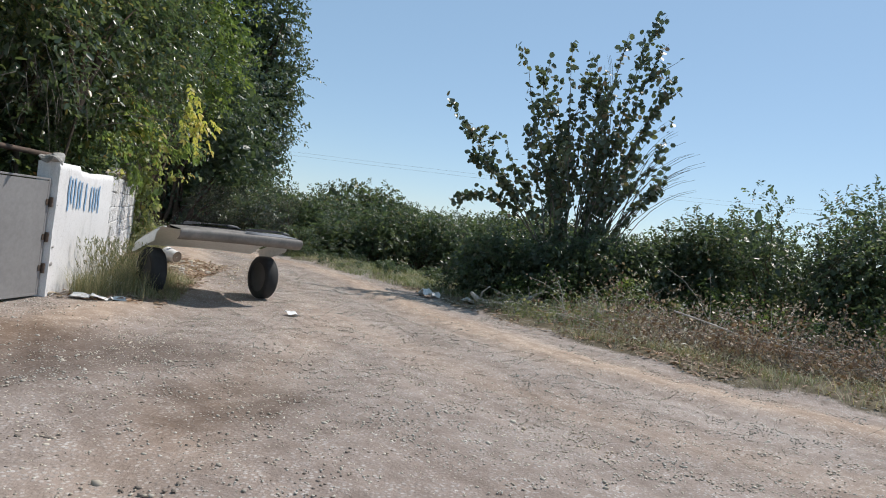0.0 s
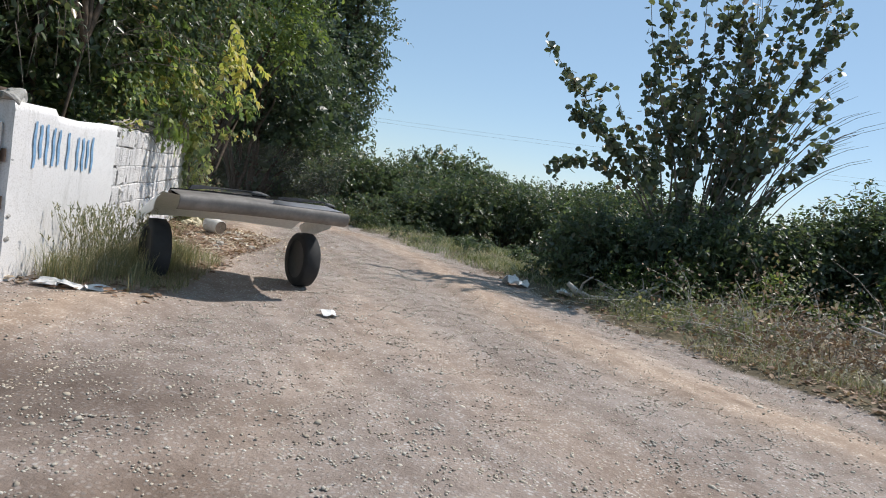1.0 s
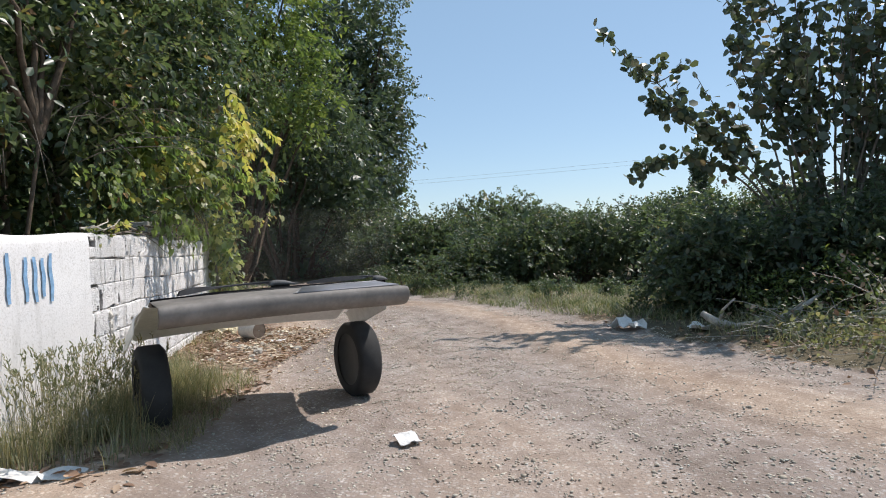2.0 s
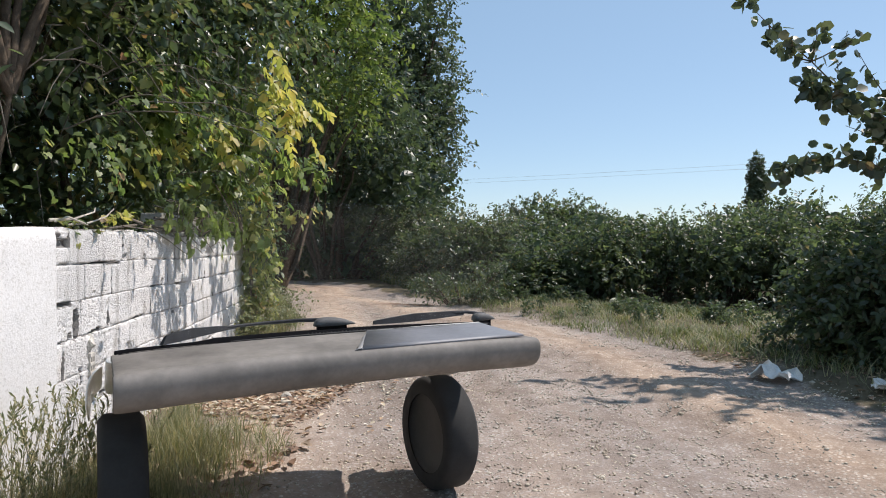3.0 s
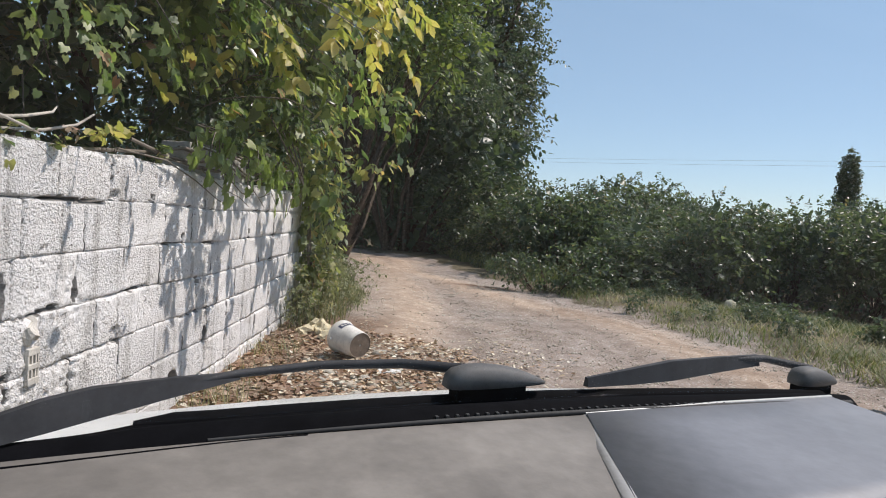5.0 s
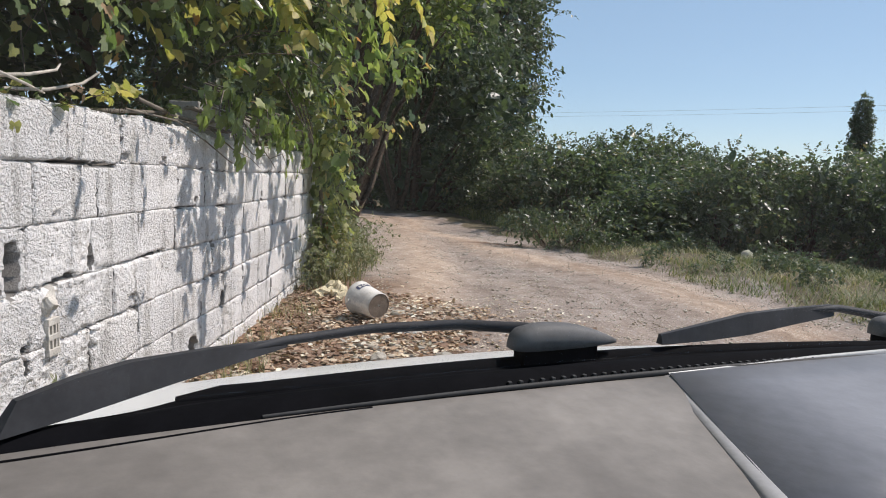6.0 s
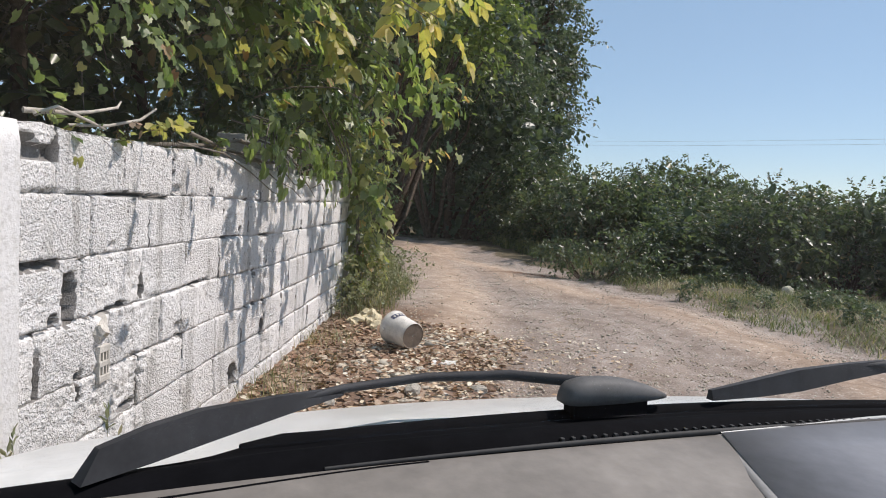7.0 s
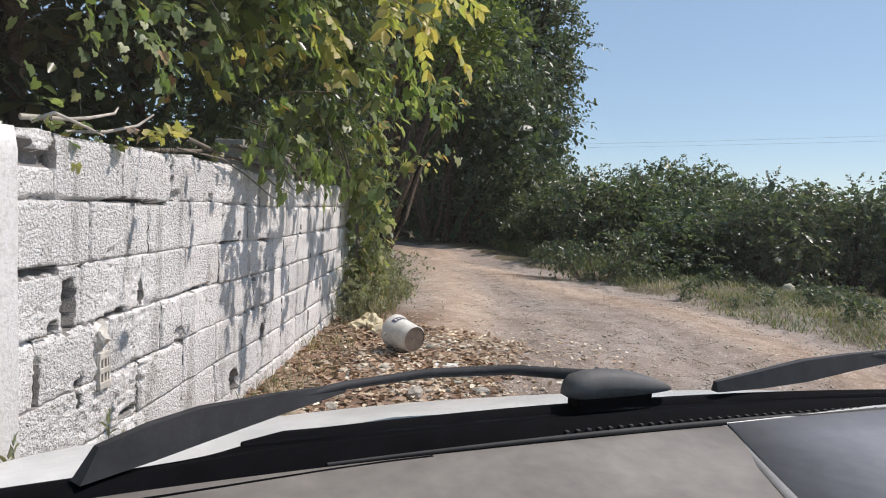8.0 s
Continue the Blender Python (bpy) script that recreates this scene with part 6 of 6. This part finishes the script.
def sheet(name, rows, mat, parent, thick=0.012, label="", subdiv=True):
    """A curved panel through rows of points, given thickness downward."""
    bm = bmesh.new()
    vs = [[bm.verts.new(p) for p in row] for row in rows]
    for a, b in zip(vs, vs[1:]):
        for k in range(len(a) - 1):
            bm.faces.new((a[k], a[k + 1], b[k + 1], b[k]))
    bmesh.ops.recalc_face_normals(bm, faces=list(bm.faces))
    ob = part(name, bm, mat, parent, label, True)
    so = ob.modifiers.new("thickness", "SOLIDIFY")
    so.thickness, so.offset = thick, 0
    if subdiv:
        sd = ob.modifiers.new("soft", "SUBSURF")
        sd.levels = sd.render_levels = 2
    return ob


def car():
    """Front of the parked white car: bonnet, wings, wheels, scuttle, wipers and dashboard."""
    c = empty("car", (-1.305, 4.516, 0), 44)
    X0, X1 = -0.36, 1.36
    mid = (X0 + X1) / 2

    def bow(x, amount):
        return amount * (1 - ((x - mid) / (X1 - mid)) ** 2)
    xs = [X0 + 0.06, X0 + 0.14, 0.0, mid - 0.25, mid, mid + 0.25, 1.0, X1 - 0.14, X1 - 0.06]
    rows = []
    for y, z in ((0.70, 0.865), (0.76, 0.872), (0.86, 0.862), (1.05, 0.80), (1.30, 0.72), (1.50, 0.645), (1.60, 0.56)):
        rows.append([(x, y + bow(x, 0.10), z + bow(x, 0.022) - 0.022) for x in xs])
    sheet("bonnet", rows, CAR_WHITE, c, 0.014)
    for side in (0, 1):
        x0 = X0 if side == 0 else X1
        inn = X0 + 0.055 if side == 0 else X1 - 0.055
        sgn = 1 if side == 0 else -1
        rows = []
        for y, z in ((0.80, 0.83), (0.90, 0.81), (1.05, 0.76), (1.30, 0.68), (1.52, 0.60)):
            rows.append([(inn, y, z), (x0 + sgn * 0.012, y, z - 0.03), (x0, y, z - 0.10), (x0, y, z - 0.16)])
        sheet("wing", rows, CAR_WHITE, c, 0.012)
        w = part("wheel", lathe([(0.0, -0.05), (0.19, -0.05), (0.2, -0.075), (0.2, 0.075), (0.19, 0.05), (0.0, 0.05)], 28), STEEL, c, "dusty steel wheel", True)
        part("tyre", lathe([(0.2, -0.08), (0.26, -0.088), (0.285, -0.065), (0.287, 0.0), (0.285, 0.065), (0.26, 0.088), (0.2, 0.08)], 32), RUBBER, w, "", True)
        w.matrix_basis = pose(x0 + sgn * 0.12, 1.12, 0.285, 0, 90)
    # rounded front of the dashboard
    ends = (X0 + 0.07, X0 + 0.2, mid - 0.3, mid, mid + 0.3, X1 - 0.2, X1 - 0.07)
    sheet("dash_front", [[(x, y - 0.02 * ((x - mid) / 0.9) ** 2, z - 0.02 * ((x - mid) / 0.9) ** 4) for x in ends] for y, z in ((0.36, 0.886), (0.335, 0.884), (0.316, 0.868), (0.312, 0.83), (0.33, 0.79), (0.37, 0.765), (0.43, 0.755))], DASH, c, 0.012, "dusty grey plastic dashboard front")
    # curved dusty windscreen standing in the scuttle
    rows = []
    for k in np.linspace(0, 1, 8):
        rows.append([(mid + (x - mid) * (1 - 0.12 * k), 0.71 + bow(x, 0.05) - 0.56 * k + 0.05 * k * k, 0.905 + 0.50 * k) for x in np.linspace(X0 + 0.09, X1 - 0.09, 13)])
    pane = sheet("windscreen", rows, SCREEN, c, 0.004, "clear windscreen with a film of dust", False)
    pane.visible_shadow = False
    # black scuttle between bonnet and glass
    xs = [X0 + 0.08, -0.1, 0.0, 0.035, 0.1, 0.3, mid, 0.7, 0.9, 1.1, X1 - 0.08]
    rows = [[(x, (y if x > 0.02 else min(y, 0.692)) + bow(x, k), (z if x > 0.02 else min(z, 0.906)) + bow(x, 0.012) - 0.012) for x in xs] for y, z, k in ((0.640, 0.850, 0.030), (0.642, 0.890, 0.032), (0.655, 0.903, 0.035), (0.672, 0.916, 0.04), (0.688, 0.903, 0.05), (0.700, 0.894, 0.06), (0.715, 0.897, 0.08), (0.735, 0.884, 0.095))]
    sheet("scuttle", rows, BLACK_TRIM, c, 0.008, "black plastic scuttle")
    for k in range(34):
        x = 0.42 + 0.016 * k
        bm = bmesh.new()
        box(bm, (x, 0.650 + bow(x, 0.034), 0.893 + bow(x, 0.012)), (x + 0.005, 0.656 + bow(x, 0.034), 0.898 + bow(x, 0.012)), 0.001)
        part("seal_tooth", bm, LEDGE, c)
    # dashboard
    def dash_row(y, z):
        return [(x, y - 0.02 * ((x - mid) / 0.9) ** 2, z - 0.02 * ((x - mid) / 0.9) ** 4) for x in (X0 + 0.07, -0.12, 0.1, 0.3, mid, 0.7, 0.9, 1.1, X1 - 0.07)]
    dash = sheet("dashboard", [dash_row(y, z) for y, z in ((0.76, 0.852), (0.72, 0.872), (0.69, 0.896), (0.65, 0.895), (0.55, 0.889), (0.44, 0.884), (0.35, 0.882), (0.32, 0.874))], DASH, c, 0.012, "dusty grey plastic dashboard")
    rows = [[(a + (b - a) * t, y, z) for t in (0, 0.34, 0.67, 1)] for y, z, a, b in ((0.675, 0.900, 0.668, 1.22), (0.60, 0.8965, 0.634, 1.22), (0.48, 0.8915, 0.579, 1.22), (0.39, 0.890, 0.537, 1.22), (0.33, 0.889, 0.510, 1.22))]
    sheet("lid", rows, PANEL, dash, 0.008, "dark grey flat lid panel", False)
    tubes("lid_trim", [([(1.22, 0.676, 0.903), (0.95, 0.678, 0.904), (0.668, 0.678, 0.902)], [0.0042, 0.004, 0.002])], PALE_TRIM, dash, 6)["label"] = "pale shiny trim strip"
    bevel = [(0.668, 0.678, 0.007), (0.634, 0.60, 0.0045), (0.579, 0.48, 0.001), (0.537, 0.39, 0.0), (0.510, 0.33, 0.0)]
    sheet("lid_bevel", [[(x - 0.022 * (0.3 + 0.7 * k / 4), y, 0.887 + h), (x - 0.012, y, 0.8915 + h), (x + 0.002, y, 0.893 + h), (x + 0.006, y, 0.889 + h)] for k, (x, y, h) in enumerate(bevel)], BEVEL, dash, 0.003, "pale worn bevel beside the lid", False)
    xg = np.linspace(X0 + 0.1, 0.24, 10)
    tubes("dash_groove", [(np.column_stack([xg, 0.655 - 0.02 * ((xg - mid) / 0.9) ** 2 + 0.02 * smooth((xg + 0.1) / 0.34), 0.898 - 0.02 * ((xg - mid) / 0.9) ** 4]), np.full(10, 0.0032))], BLACK_TRIM, dash, 6)
    # wipers
    def wiper(arm, blade, knob, blunt):
        w = new("wiper")
        w.parent = c
        tubes("wiper_arm", [(arm, np.linspace(0.009, 0.0055, len(arm)))], WIPER_BLACK, w, 8)
        bm = bmesh.new()
        pts = np.array(blade, float)
        prev = None
        for i, p in enumerate(pts):
            t = i / (len(pts) - 1)
            swell = min(1.0, 0.12 + 1.9 * t) * (1.0 if t < 0.99 else 0.75) if blunt else min(0.95, 0.5 + t, 0.3 + 1.5 * (1 - t))
            h = 0.003 + 0.021 * swell
            d = unit(pts[min(i + 1, len(pts) - 1)] - pts[max(i - 1, 0)])
            s = np.array([-d[1], d[0], 0]) * 0.012
            s = s * (0.35 + 0.65 * swell)
            cur = [bm.verts.new(tuple(p - s - (0, 0, 0.004 + 0.009 * swell))), bm.verts.new(tuple(p + s - (0, 0, 0.004 + 0.009 * swell))), bm.verts.new(tuple(p + s * 0.5 + (0, 0, h))), bm.verts.new(tuple(p - s * 0.5 + (0, 0, h)))]
            if blunt and i == len(pts) - 1:
                for v in cur[:2]:
                    v.co += Vector(d) * 0.02
            if prev:
                for k in range(4):
                    bm.faces.new((prev[k], prev[(k + 1) % 4], cur[(k + 1) % 4], cur[k]))
            else:
                bm.faces.new(cur[::-1])
            prev = cur
        bm.faces.new(prev)
        part("wiper_blade", bm, WIPER_BLACK, w)
        bm = bmesh.new()
        kx, ky, kz, ln = knob
        prev = None
        for t, h, b in ((0.0, 0.014, 0.45), (0.03, 0.026, 0.75), (0.09, 0.036, 0.95), (0.2, 0.041, 1.0), (0.36, 0.041, 1.0), (0.52, 0.038, 0.94), (0.68, 0.031, 0.84), (0.82, 0.022, 0.7), (0.94, 0.012, 0.5), (1.0, 0.006, 0.3)):
            x, b, h = kx + ln * (t - 0.5), 0.024 * b, 0.86 * h
            cur = [bm.verts.new((x, ky + b * q, kz - 0.014 + h * f)) for q, f in ((-1, 0), (-1.02, 0.45), (-0.86, 0.8), (-0.45, 0.97), (0.2, 1.0), (0.75, 0.85), (1.0, 0.45), (1, 0))]
            if prev:
                for k in range(8):
                    bm.faces.new((prev[k], prev[(k + 1) % 8], cur[(k + 1) % 8], cur[k]))
            else:
                bm.faces.new(cur[::-1])
            prev = cur
        bm.faces.new(prev)
        bmesh.ops.recalc_face_normals(bm, faces=list(bm.faces))
        part("pivot_cap", bm, CAP_GREY, w, "sun-bleached grey plastic cap", True)
        # base under the cap, widened and black to stand in for its shadow
        bm = bmesh.new()
        box(bm, (kx - 0.42 * ln, ky - 0.016, kz - 0.05), (kx + 0.28 * ln, ky + 0.016, kz - 0.010), 0.004)
        part("pivot_base", bm, BLACK_TRIM, w)
    wiper([(0.52, 0.80, 0.945), (0.43, 0.865, 0.941), (0.30, 0.885, 0.937), (0.17, 0.85, 0.936), (0.06, 0.79, 0.935)],
          [(0.17, 0.85, 0.933), (0.08, 0.80, 0.931), (-0.01, 0.752, 0.926), (-0.06, 0.72, 0.922), (-0.105, 0.69, 0.918)], (0.565, 0.785, 0.936, 0.18), True)
    wiper([(1.33, 0.80, 0.922), (1.26, 0.86, 0.932), (1.1, 0.845, 0.937), (0.95, 0.81, 0.934)],
          [(1.24, 0.862, 0.927), (1.1, 0.84, 0.925), (0.95, 0.808, 0.924), (0.84, 0.79, 0.922), (0.74, 0.78, 0.920)], (1.30, 0.77, 0.915, 0.12), False)
    # rubber roll along the bonnet's edge, ending in a blunt nose, and the dusty ledge before it
    xr = np.linspace(0.035, 1.27, 26)
    rad = np.where(xr < 0.05, 0.013, np.where(xr < 0.1, 0.020, 0.0185))
    tubes("rubber_seal", [(np.column_stack([xr, 0.716 + bow(xr, 0.075), 0.888 + bow(xr, 0.012) - 0.010]), rad * 0.95)], BLACK_TRIM, c, 10)
    xl = np.linspace(0.12, 1.25, 24)
    tubes("dusty_ledge", [(np.column_stack([xl, 0.650 + bow(xl, 0.034), 0.903 + bow(xl, 0.012) - 0.012]), np.linspace(0.002, 0.0075, 24))], LEDGE, c, 8)
    tagged(c, "parked white car front with dusty dashboard and wipers", "car")


car()
